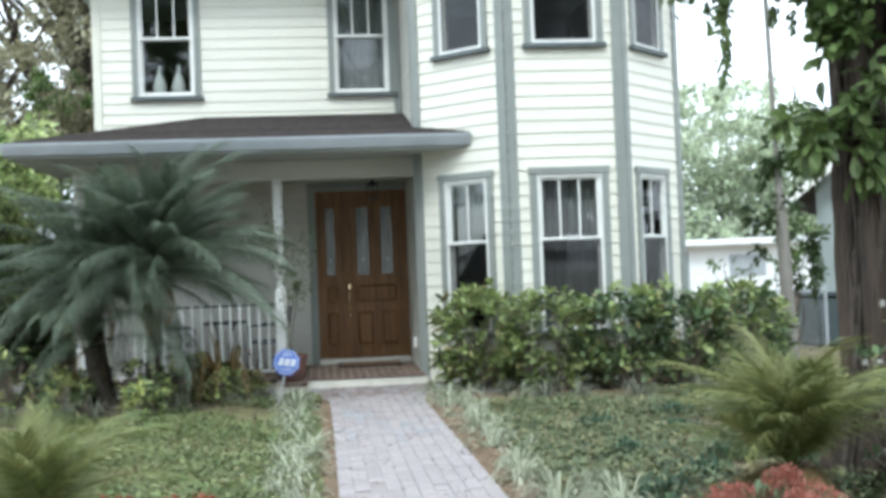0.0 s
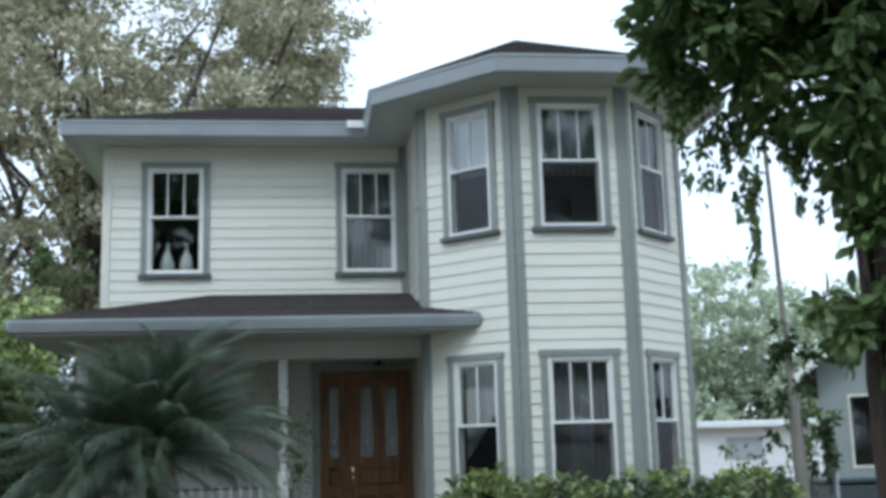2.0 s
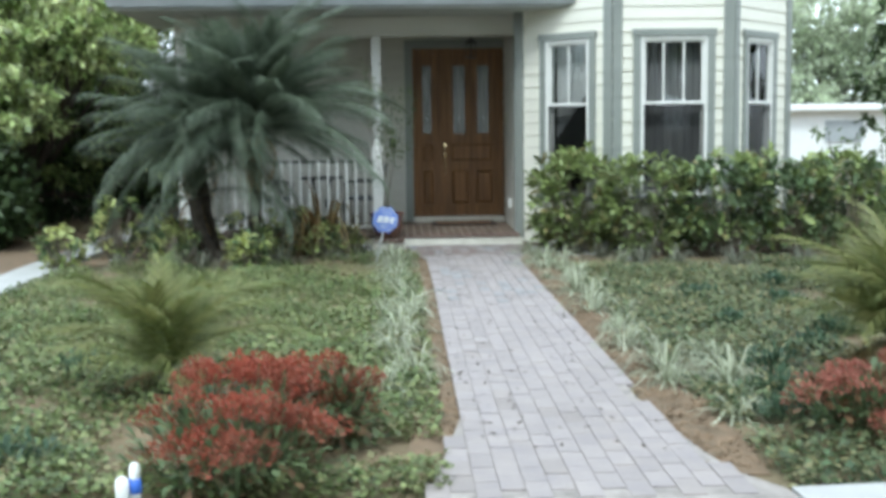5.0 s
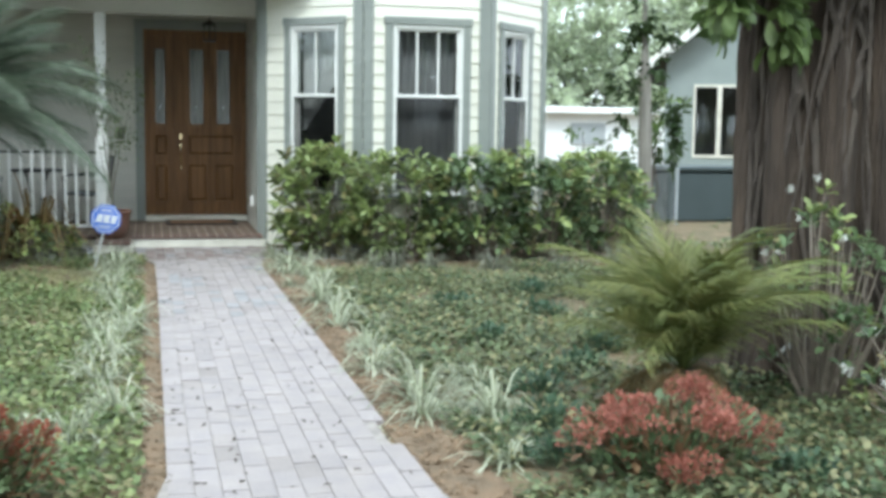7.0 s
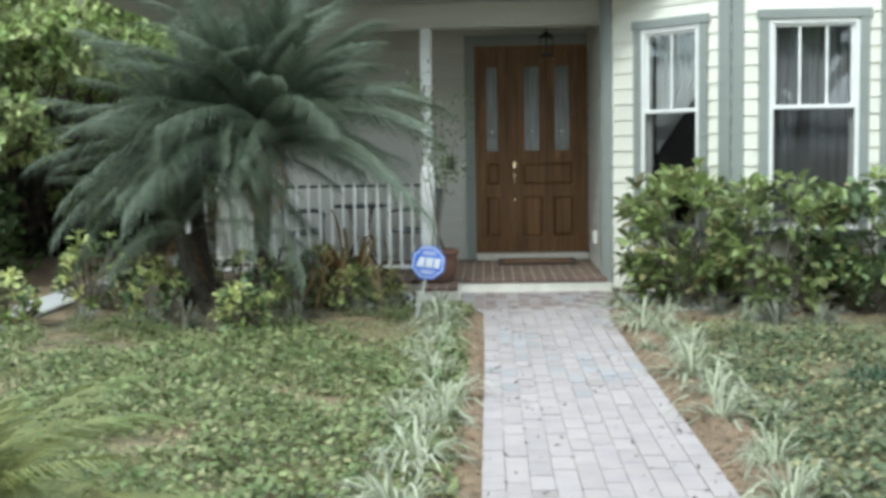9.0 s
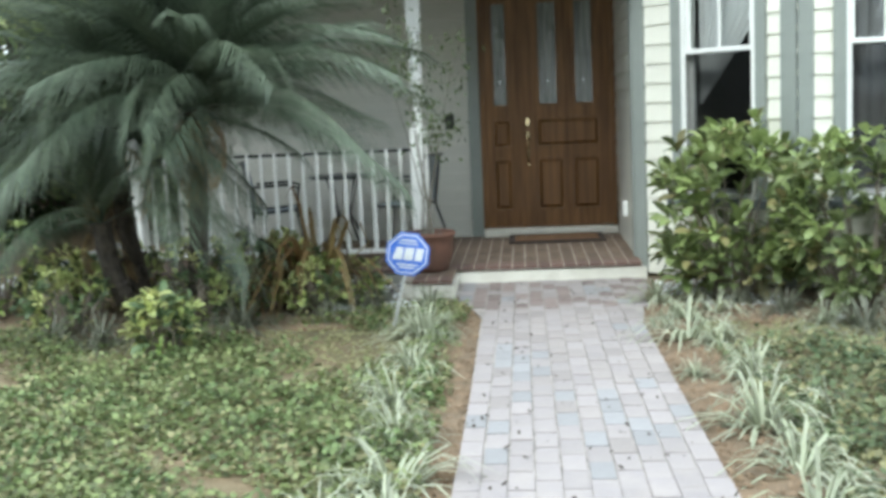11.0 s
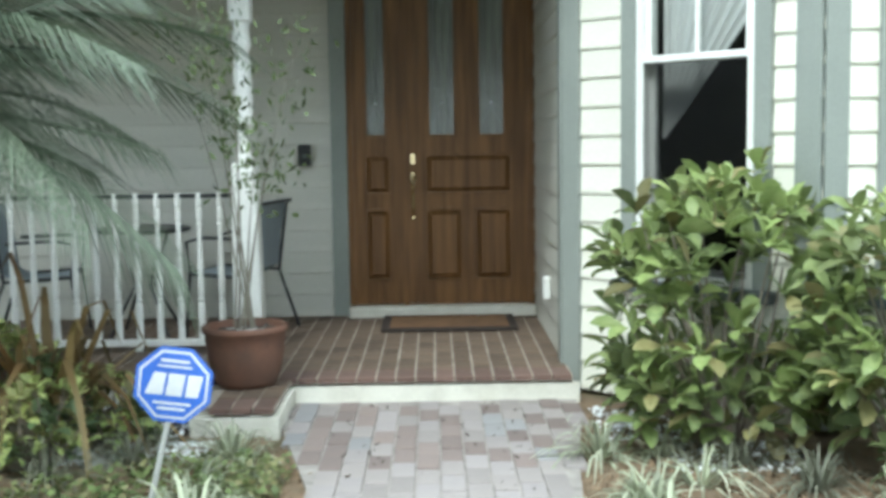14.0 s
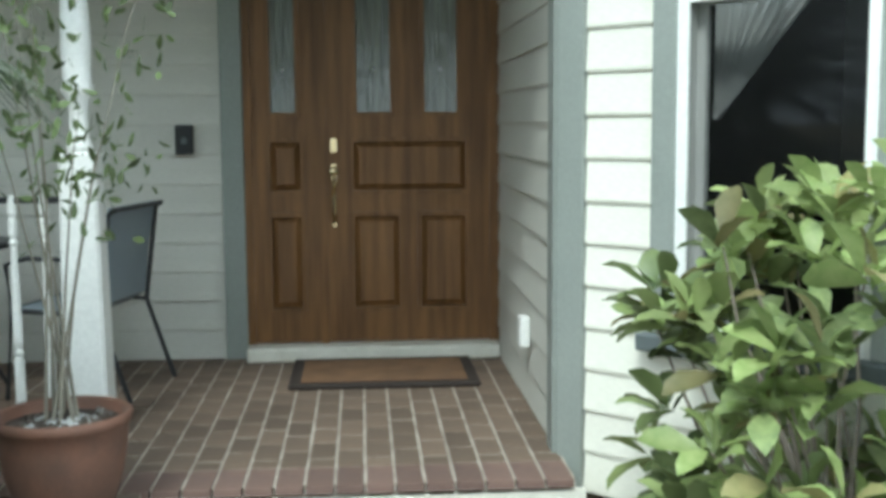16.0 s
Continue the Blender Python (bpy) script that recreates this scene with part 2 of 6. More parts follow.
def box(x0, x1, y0, y1, z0, z1, bevel=0.0):
    bm = bmesh.new()
    add_box(bm, x0, x1, y0, y1, z0, z1)
    if bevel:
        bmesh.ops.bevel(bm, geom=bm.edges[:], offset=bevel, segments=1, affect="EDGES")
    return bm


def add_prism(bm, pts, z0, z1, m=None):
    """A flat outline (x, y), counter-clockwise, raised from z0 to z1."""
    lo = [bm.verts.new(m @ Vector((x, y, z0)) if m else (x, y, z0)) for x, y in pts]
    hi = [bm.verts.new(m @ Vector((x, y, z1)) if m else (x, y, z1)) for x, y in pts]
    bm.faces.new(lo[::-1])
    bm.faces.new(hi)
    k = len(pts)
    for i in range(k):
        bm.faces.new((lo[i], lo[(i + 1) % k], hi[(i + 1) % k], hi[i]))


def add_tube(bm, path, radii, sides=8):
    rings = []
    for i, p in enumerate(path):
        p = Vector(p)
        d = (Vector(path[min(i + 1, len(path) - 1)]) - Vector(path[max(i - 1, 0)])).normalized()
        a = d.cross(Vector((0, 0, 1)))
        a = a.normalized() if a.length > 0.05 else Vector((1, 0, 0))
        b = d.cross(a)
        rings.append([bm.verts.new(p + (a * math.cos(t) + b * math.sin(t)) * radii[i]) for t in (2 * math.pi * k / sides for k in range(sides))])
    for r, s in zip(rings, rings[1:]):
        for k in range(sides):
            bm.faces.new((r[k], r[(k + 1) % sides], s[(k + 1) % sides], s[k]))
    bm.faces.new(rings[0][::-1])
    bm.faces.new(rings[-1])


def tube(path, radii, sides=8):
    bm = bmesh.new()
    add_tube(bm, path, radii if isinstance(radii, (list, tuple)) else [radii] * len(path), sides)
    bmesh.ops.recalc_face_normals(bm, faces=bm.faces)
    return bm


def lathe(profile, sides=20):
    bm = bmesh.new()
    rings = [[bm.verts.new((r * math.cos(2 * math.pi * k / sides), r * math.sin(2 * math.pi * k / sides), z)) for k in range(sides)] for r, z in profile]
    for a, b in zip(rings, rings[1:]):
        for k in range(sides):
            bm.faces.new((a[k], a[(k + 1) % sides], b[(k + 1) % sides], b[k]))
    bm.faces.new(rings[0][::-1])
    bm.faces.new(rings[-1])
    return bm


def from_lists(verts, faces, material, smooth=False):
    me = bpy.data.meshes.new("mesh")
    me.from_pydata(verts, [], faces)
    me.materials.append(material)
    if smooth:
        for p in me.polygons:
            p.use_smooth = True
    return me


def facing(P, Q):
    """A wall's own frame: x along from P to Q, y inwards."""
    a = math.degrees(math.atan2(Q[1] - P[1], Q[0] - P[0]))
    return pose(P[0], P[1], 0, 0, 0, a), math.hypot(Q[0] - P[0], Q[1] - P[1])


# ---- the house's plan ----
A, B, C, D = (0.86, -1.82), (1.88, -2.84), (3.31, -2.84), (4.33, -1.82)
WEST, EAST, NORTH = -3.44, 4.33, 8.0
LAP = 0.15


def wall(name, P, Q, z0, z1, openings=(), material=SIDING, thick=0.16, laps=True, lap=LAP, skirt=None):
    """A wall of backing with real openings (x0, x1, z0, z1), clad in lap boards, each a part."""
    m, length = facing(P, Q)
    bm = bmesh.new()
    xs = sorted({0, length, *[v for o in openings for v in o[:2]]})
    zs = sorted({z0, z1, *[v for o in openings for v in o[2:4]]})
    for x0, x1 in zip(xs, xs[1:]):
        for a, b in zip(zs, zs[1:]):
            if not any(o[0] < (x0 + x1) / 2 < o[1] and o[2] < (a + b) / 2 < o[3] for o in openings):
                add_box(bm, x0, x1, 0.0, thick, a, b)
    bmesh.ops.remove_doubles(bm, verts=bm.verts, dist=1e-4)
    ob = part(name, bm, material, m=m)
    tagged(ob, kind="structure")
    if laps:
        cache = {}
        z = z0
        while z < z1 - 0.02:
            top = min(z + lap, z1)
            free = [(0.0, length)]
            for o in openings:
                if o[2] < top - 0.01 and o[3] > z + 0.01:
                    free = [(a, b) for f in free for a, b in ((f[0], min(f[1], o[0])), (max(f[0], o[1]), f[1])) if b - a > 0.02]
            for a, b in free:
                key = (round(b - a, 3), round(top - z, 3))
                if key not in cache:
                    w, h = b - a, top - z
                    bb = bmesh.new()
                    sec = [(-0.001, 0.0), (-0.0165, 0.0), (-0.018, 0.010), (-0.006, h + 0.002), (-0.001, h + 0.002)]
                    lo = [bb.verts.new((0, y, q)) for y, q in sec]
                    hi = [bb.verts.new((w, y, q)) for y, q in sec]
                    bb.faces.new(lo)
                    bb.faces.new(hi[::-1])
                    for i in range(5):
                        bb.faces.new((lo[i], hi[i], hi[(i + 1) % 5], lo[(i + 1) % 5]))
                    bmesh.ops.recalc_face_normals(bb, faces=bb.faces)
                    cache[key] = mesh_of(bb, material)
                part("siding_board", cache[key], None, ob, m=pose(a, 0, z))
            z = top
    return ob, m


def trim_board(name, m, x0, x1, z0, z1, out=0.03, depth=0.0, material=TRIM, parent=None):
    return part(name, box(x0, x1, -out, depth, z0, z1, 0.004), material, parent, m=m)


def window(name, m, cx, z0, z1, w, rail, lites=3, shade_screen=True):
    """A double-hung window: m the wall's frame, cx its middle, w the width of the white frame, rail the height of the meeting rail."""
    e = empty(name, m @ pose(cx, 0, 0), kind="structure")
    h = w / 2
    t = 0.085
    for x0, x1, a, b in ((-h - t, -h, z0, z1), (h, h + t, z0, z1)):
        part("casing", box(x0, x1, -0.045, -0.002, a, b, 0.004), TRIM, e)
    part("head_casing", box(-h - t - 0.015, h + t + 0.015, -0.05, -0.002, z1 + 0.001, z1 + t, 0.004), TRIM, e)
    part("window_sill", box(-h - t - 0.03, h + t + 0.03, -0.085, -0.002, z0 - 0.06, z0 - 0.001, 0.006), SILL, e)
    f = 0.04
    bm = bmesh.new()
    for x0, x1, a, b in ((-h, -h + f, z0, z1), (h - f, h, z0, z1), (-h + f, h - f, z0, z0 + f), (-h + f, h - f, z1 - f, z1)):
        add_box(bm, x0, x1, -0.03, 0.10, a, b)
    part("window_frame", bm, WHITE, e)
    s = 0.028
    for nm, a, b, y in (("upper_sash", rail, z1 - f, 0.0), ("lower_sash", z0 + f, rail + 0.02, 0.035)):
        bm = bmesh.new()
        i = h - f
        for x0, x1, p, q in ((-i, -i + s, a, b), (i - s, i, a, b), (-i + s, i - s, a, a + s), (-i + s, i - s, b - s, b)):
            add_box(bm, x0, x1, y, y + 0.03, p, q)
        sash = part(nm, bm, WHITE, e)
        if nm == "upper_sash":
            for k in range(1, lites):
                x = -i + 2 * i * k / lites
                part("muntin", box(x - 0.011, x + 0.011, y, y + 0.028, a + s, b - s), WHITE, sash)
        pane = part("pane", box(-i + s, i - s, y + 0.012, y + 0.016, a + s, b - s), GLASS, sash)
        pane.visible_shadow = False
    if shade_screen:
        scr = part("insect_screen", box(-h + f, h - f, -0.018, -0.016, z0 + f, rail - 0.005), SCREEN, e)
        scr.visible_shadow = False
    part("meeting_rail", box(-h + f, h - f, -0.025, -0.001, rail - 0.005, rail + 0.03, 0.003), WHITE, e)
    return e


def opening(cx, z0, z1, w):
    return (cx - w / 2, cx + w / 2, z0, z1)


ZS = 5.86
# front facet of the bay
mF, LF = facing(B, C)
gF, uF = (2.61 - 1.88, 0.62, 2.50, 0.80, 1.71), (2.61 - 1.88, 4.08, 5.64, 0.80, 4.90)
wall("wall_bay_front", B, C, 0.0, ZS, [opening(gF[0], gF[1], gF[2], gF[3]), opening(uF[0], uF[1], uF[2], uF[3])])
mL, LL = facing(A, B)
gL, uL = (0.80, 0.62, 2.50, 0.66, 1.71), (0.80, 4.08, 5.64, 0.66, 4.90)
wall("wall_bay_left", A, B, 0.0, ZS, [opening(*gL[:4]), opening(*uL[:4])])
mR, LR = facing(C, D)
gR, uR = (LR - 0.80, 0.62, 2.50, 0.66, 1.71), (LR - 0.80, 4.08, 5.64, 0.66, 4.90)
wall("wall_bay_right", C, D, 0.0, ZS, [opening(*gR[:4]), opening(*uR[:4])])
wall("wall_main_upper", (WEST, 0.0), (0.86, 0.0), 3.30, ZS, [opening(-2.46 - WEST, 3.99, 5.53, 0.78), opening(0.29 - WEST, 3.99, 5.53, 0.78)])
DOORX0, DOORX1 = -0.41, 0.83
wall("wall_porch", (WEST, 0.0), (-0.41, 0.0), 0.12, 3.30, material=SHADED_SIDING)
wall("wall_over_door", (-0.41, 0.0), (0.86, 0.0), 2.62, 3.30, material=SHADED_SIDING)
wall("wall_recess", (0.86, 0.0), A, 0.12, ZS, material=SHADED_SIDING)
wall("wall_west", (WEST, NORTH), (WEST, 0.0), 0.0, ZS)
wall("wall_east", D, (EAST, NORTH), 0.0, ZS)
wall("wall_north", (EAST, NORTH), (WEST, NORTH), 0.0, ZS, laps=False)

for nm, m, (cx, a, b, w, r), l in (("window_1", mF, gF, 3), ("window_2", mF, uF, 3), ("window_3", mL, gL, 2), ("window_4", mL, uL, 2), ("window_5", mR, gR, 2), ("window_6", mR, uR, 2)):
    window(nm, m, cx, a, b, w, r, l)
mM = pose(0, 0, 0)
window("window_7", mM, -2.46, 3.99, 5.53, 0.78, 4.80, 3, False)
window("window_8", mM, 0.29, 3.99, 5.53, 0.78, 4.80, 3, False)


def corner_trim(name, V, a0, a1, z0, z1, w=0.11, material=TRIM):
    """Two boards that meet at a corner V, along the directions a0 (back) and a1 (on)."""
    e = empty(name, pose(V[0], V[1], 0), kind="structure")
    for a, rev in ((a0, True), (a1, False)):
        m = pose(0, 0, 0, 0, 0, a)
        if rev:
            part("corner_board", box(-w, 0.012, -0.036, -0.003, z0, z1, 0.003), material, e, m=m)
        else:
            part("corner_board", box(0.004, w, -0.036, -0.003, z0, z1, 0.003), material, e, m=m)


corner_trim("trim_1", A, -90, -45, 0.0, ZS)
corner_trim("trim_2", B, -45, 0, 0.0, ZS)
corner_trim("trim_3", C, 0, 45, 0.0, ZS)
corner_trim("trim_4", D, 45, 90, 0.0, ZS)
corner_trim("trim_5", (WEST, 0.0), -90, 0, 0.12, ZS, 0.08, SIDING)
tagged(part("trim_6", box(0.74, 0.83, -0.05, -0.022, 3.67, ZS, 0.003), TRIM), kind="structure")

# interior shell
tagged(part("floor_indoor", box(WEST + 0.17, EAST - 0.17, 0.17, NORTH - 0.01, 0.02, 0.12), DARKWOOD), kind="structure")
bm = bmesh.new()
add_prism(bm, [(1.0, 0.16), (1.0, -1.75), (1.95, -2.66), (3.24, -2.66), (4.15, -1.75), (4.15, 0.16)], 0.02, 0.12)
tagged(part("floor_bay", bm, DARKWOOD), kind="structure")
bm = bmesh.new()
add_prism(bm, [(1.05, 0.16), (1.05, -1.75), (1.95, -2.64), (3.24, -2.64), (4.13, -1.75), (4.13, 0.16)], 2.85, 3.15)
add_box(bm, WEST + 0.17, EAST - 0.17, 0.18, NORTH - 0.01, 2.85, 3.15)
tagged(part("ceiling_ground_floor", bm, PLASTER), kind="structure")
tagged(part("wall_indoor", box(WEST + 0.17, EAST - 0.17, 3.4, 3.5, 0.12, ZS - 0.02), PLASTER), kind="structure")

# ---- roofs ----
OV = 0.56
EZ0, EZ1 = 5.87, 6.05
tq = OV * math.tan(radians(22.5))
EAVE = [(WEST - 0.45, -0.55), (A[0] - OV, -0.55), (A[0] - OV, A[1] - tq), (B[0] - tq, B[1] - OV), (C[0] + tq, C[1] - OV), (D[0] + OV, D[1] - tq), (D[0] + OV, NORTH + 0.5), (WEST - 0.45, NORTH + 0.5)]
bm = bmesh.new()
add_prism(bm, EAVE, EZ0 - 0.02, EZ0)
tagged(part("soffit_upper", bm, SOFFIT), kind="structure")
gut = empty("gutter_upper", pose(0, 0, 0), kind="structure")
for i in range(8):
    P, Q = EAVE[i], EAVE[(i + 1) % 8]
    m, ln = facing(P, Q)
    bm = bmesh.new()
    sec = [(-0.02, EZ0 - 0.03), (-0.07, EZ0 - 0.02), (-0.10, EZ1 - 0.05), (-0.115, EZ1 - 0.02), (-0.115, EZ1), (0.02, EZ1), (0.02, EZ0 - 0.03)]
    e0 = -0.04 if i != 1 else 0.1
    lo = [bm.verts.new((e0, y, z)) for y, z in sec]
    hi = [bm.verts.new((ln + 0.04, y, z)) for y, z in sec]
    bm.faces.new(lo)
    bm.faces.new(hi[::-1])
    for k in range(len(sec)):
        bm.faces.new((lo[k], hi[k], hi[(k + 1) % len(sec)], lo[(k + 1) % len(sec)]))
    bmesh.ops.recalc_face_normals(bm, faces=bm.faces)
    part("gutter_run", bm, GUTTER, gut, m=m)


def roof_plane(name, pts, parent=None, courses=0.14):
    """Shingle courses as thin steps over a sloping outline: pts = eave left, eave right, top right, top left."""
    e0, e1, t1, t0 = [Vector(p) for p in pts]
    n = max(2, int((t0 - e0).length / courses))
    up = (e1 - e0).cross(t0 - e0 if (t0 - e0).length > 1e-3 else t1 - e1).normalized()
    bm = bmesh.new()
    for i in range(n):
        a, b = i / n, (i + 1.05) / n
        q = [e0.lerp(t0, a), e1.lerp(t1, a), e1.lerp(t1, min(b, 1)), e0.lerp(t0, min(b, 1))]
        if (q[2] - q[3]).length < 1e-3 or (q[0] - q[1]).length < 1e-3:
            continue
        lo = [bm.verts.new(v) for v in q]
        hi = [bm.verts.new(v + up * (0.02 if k < 2 else 0.004)) for k, v in enumerate(q)]
        bm.faces.new(lo[::-1])
        bm.faces.new(hi)
        for k in range(4):
            bm.faces.new((lo[k], lo[(k + 1) % 4], hi[(k + 1) % 4], hi[k]))
    return part(name, bm, SHINGLE, parent)


roof = empty("roof_upper", pose(0, 0, 0), kind="structure")
RZ = 7.45
sw, se, ne, nw = (EAVE[0][0] - 0.06, EAVE[0][1] - 0.06), (EAVE[5][0] + 0.06, EAVE[0][1] - 0.06), (EAVE[6][0], EAVE[6][1]), (EAVE[7][0], EAVE[7][1])
r0, r1 = (-1.5, 3.2), (2.2, 3.2)
roof_plane("shingle_slope", [(*sw, EZ1), (*se, EZ1), (*r1, RZ), (*r0, RZ)], roof)
roof_plane("shingle_slope", [(*nw, EZ1), (*sw, EZ1), (*r0, RZ), (r0[0] - 0.01, r0[1] + 0.1, RZ)], roof)
roof_plane("shingle_slope", [(*se, EZ1), (*ne, EZ1), (r1[0] + 0.01, r1[1] + 0.1, RZ), (*r1, RZ)], roof)
roof_plane("shingle_slope", [(*ne, EZ1), (*nw, EZ1), (r0[0], r0[1] + 0.1, RZ), (r1[0], r1[1] + 0.1, RZ)], roof)
ap = Vector((2.5, -0.3, 7.42))
tw = [(p[0] + (p[0] - 2.6) * 0.02, p[1] - 0.05, EZ1) for p in EAVE[1:6]]
tw[0] = (tw[0][0], 1.0, EZ1)
tw.append((tw[-1][0], 1.0, EZ1))
for i in range(5):
    P, Q = Vector(tw[i]), Vector(tw[i + 1])
    d = (Q - P).normalized() * 0.01
    roof_plane("shingle_slope", [P, Q, ap + d, ap - d], roof)

# porch roof
PX0, PX1, PY = -4.02, 1.47, -2.42
PZ0, PZ1 = 2.92, 3.07
proof = empty("roof_porch", pose(0, 0, 0), kind="structure")
roof_plane("shingle_slope", [(PX0 - 0.02, PY - 0.08, PZ1), (PX1, PY - 0.08, PZ1), (PX1, -0.0, 3.68), (-1.90, -0.0, 3.68)], proof)
roof_plane("shingle_slope", [(PX0 - 0.02, 0.6, PZ1), (PX0 - 0.02, PY - 0.08, PZ1), (-1.90, 0.0, 3.68), (-1.9, 0.02, 3.68)], proof)
bm = bmesh.new()
add_prism(bm, [(PX0, PY), (PX1, PY), (A[0], -1.80), (A[0], -0.02), (PX0, -0.02)], 2.892, 2.914)
tagged(part("ceiling_porch", bm, SOFFIT), kind="structure")
g2 = empty("gutter_porch", pose(0, 0, 0), kind="structure")
for P, Q in (((PX0, PY), (PX1, PY)), ((PX0, 0.6), (PX0, PY))):
    m, ln = facing(P, Q)
    bm = bmesh.new()
    sec = [(-0.01, PZ0), (-0.06, PZ0 + 0.01), (-0.10, PZ1 - 0.05), (-0.11, PZ1 - 0.02), (-0.11, PZ1), (0.02, PZ1), (0.02, PZ0 - 0.005)]
    lo = [bm.verts.new((-0.05, y, z)) for y, z in sec]
    hi = [bm.verts.new((ln + 0.02, y, z)) for y, z in sec]
    bm.faces.new(lo)
    bm.faces.new(hi[::-1])
    for k in range(len(sec)):
        bm.faces.new((lo[k], hi[k], hi[(k + 1) % len(sec)], lo[(k + 1) % len(sec)]))
    bmesh.ops.recalc_face_normals(bm, faces=bm.faces)
    part("gutter_run", bm, GUTTER, g2, m=m)
tagged(part("beam_porch", box(-3.50, 0.855, -1.47, -1.33, 2.64, 2.891, 0.005), SHADED_SIDING), kind="structure")

# ---- porch floor and posts ----
SLAB = [(-3.60, -0.005), (-3.60, -2.10), (-0.98, -2.10), (-0.98, -2.74), (-0.62, -2.74), (-0.62, -2.10), (0.86, -2.10), (0.86, -0.005)]
bm = bmesh.new()
add_prism(bm, SLAB, -0.05, 0.10)
tagged(part("porch_slab", bm, CONCRETE), kind="structure")
bm = bmesh.new()
for (x0, y0, x1, y1) in ((-3.62, -2.14, -0.98, -2.10), (-0.99, -2.78, -0.58, -2.74), (-0.62, -2.74, -0.58, -2.10), (-0.58, -2.14, 0.89, -2.10)):
    add_box(bm, x0, x1, y0, y1, -0.05, 0.080)
tagged(part("porch_curb", bm, CONCRETE), kind="structure")
tagged(part("porch_bed", box(-3.58, 0.855, -2.11, -0.01, 0.10, 0.1185), MORTAR), kind="structure")
tagged(part("porch_bed_front", box(-0.97, -0.60, -2.75, -2.111, 0.10, 0.1185), MORTAR), kind="structure")

# ---- ground ----
bm = bmesh.new()
add_box(bm, -400, 400, -400, 400, -0.6, -0.03)
tagged(part("ground", bm, SOIL), kind="structure")

WALKL = [(-0.62, -2.14), (-0.60, -2.60), (-0.50, -3.0), (-0.36, -3.6), (-0.33, -7.0), (-0.34, -10.6), (-0.42, -11.1), (-0.55, -11.92), (-0.62, -12.05)]
WALKR = [(0.87, -2.14), (0.84, -2.60), (0.75, -3.2), (0.67, -4.0), (0.66, -7.0), (0.62, -10.3), (0.70, -11.25), (0.76, -11.6), (0.90, -11.84), (0.92, -12.05)]
bm = bmesh.new()
add_prism(bm, WALKL + WALKR[::-1], -0.05, -0.006)
tagged(part("walk_bed", bm, SAND), kind="structure")
PAVE = bmesh.new()
add_prism(PAVE, [(-14, -13.35), (14, -13.35), (14, -11.05), (0.92, -11.842), (0.925, -12.06), (-0.63, -12.06), (-0.56, -11.925), (-14, -12.7)], -0.05, 0.0)
bmesh.ops.recalc_face_normals(PAVE, faces=PAVE.faces)
tagged(part("pavement", PAVE, SIDEWALK), kind="structure")
ASPHALT = mat("worn_asphalt", (0.075, 0.075, 0.075), (0.05, 0.05, 0.052), rough=0.9, scale=2, fine=140, bump=0.5)
tagged(part("road", box(-60, 60, -24, -13.36, -0.10, -0.02), ASPHALT), kind="structure")

# ---- door ----
door = empty("door_1", pose(0, 0, 0), kind="structure")
for x0, x1, a, b in ((-0.56, -0.45, 0.12, 2.70), (-0.45, 0.86, 2.58, 2.70)):
    part("casing", box(x0, x1, -0.055, -0.0, a, b, 0.004), TRIM, door)
part("threshold", box(-0.45, 0.84, -0.16, 0.05, 0.12, 0.195, 0.01), CONCRETE, door)
FY = -0.03
bm = bmesh.new()
for x0, x1, a, b in ((-0.45, -0.41, 0.195, 2.58), (0.80, 0.85, 0.195, 2.58), (-0.41, 0.80, 2.50, 2.58), (-0.075, -0.035, 0.195, 2.50)):
    add_box(bm, x0, x1, FY - 0.01, 0.10, a, b)
part("door_frame", bm, DOORWOOD, door)


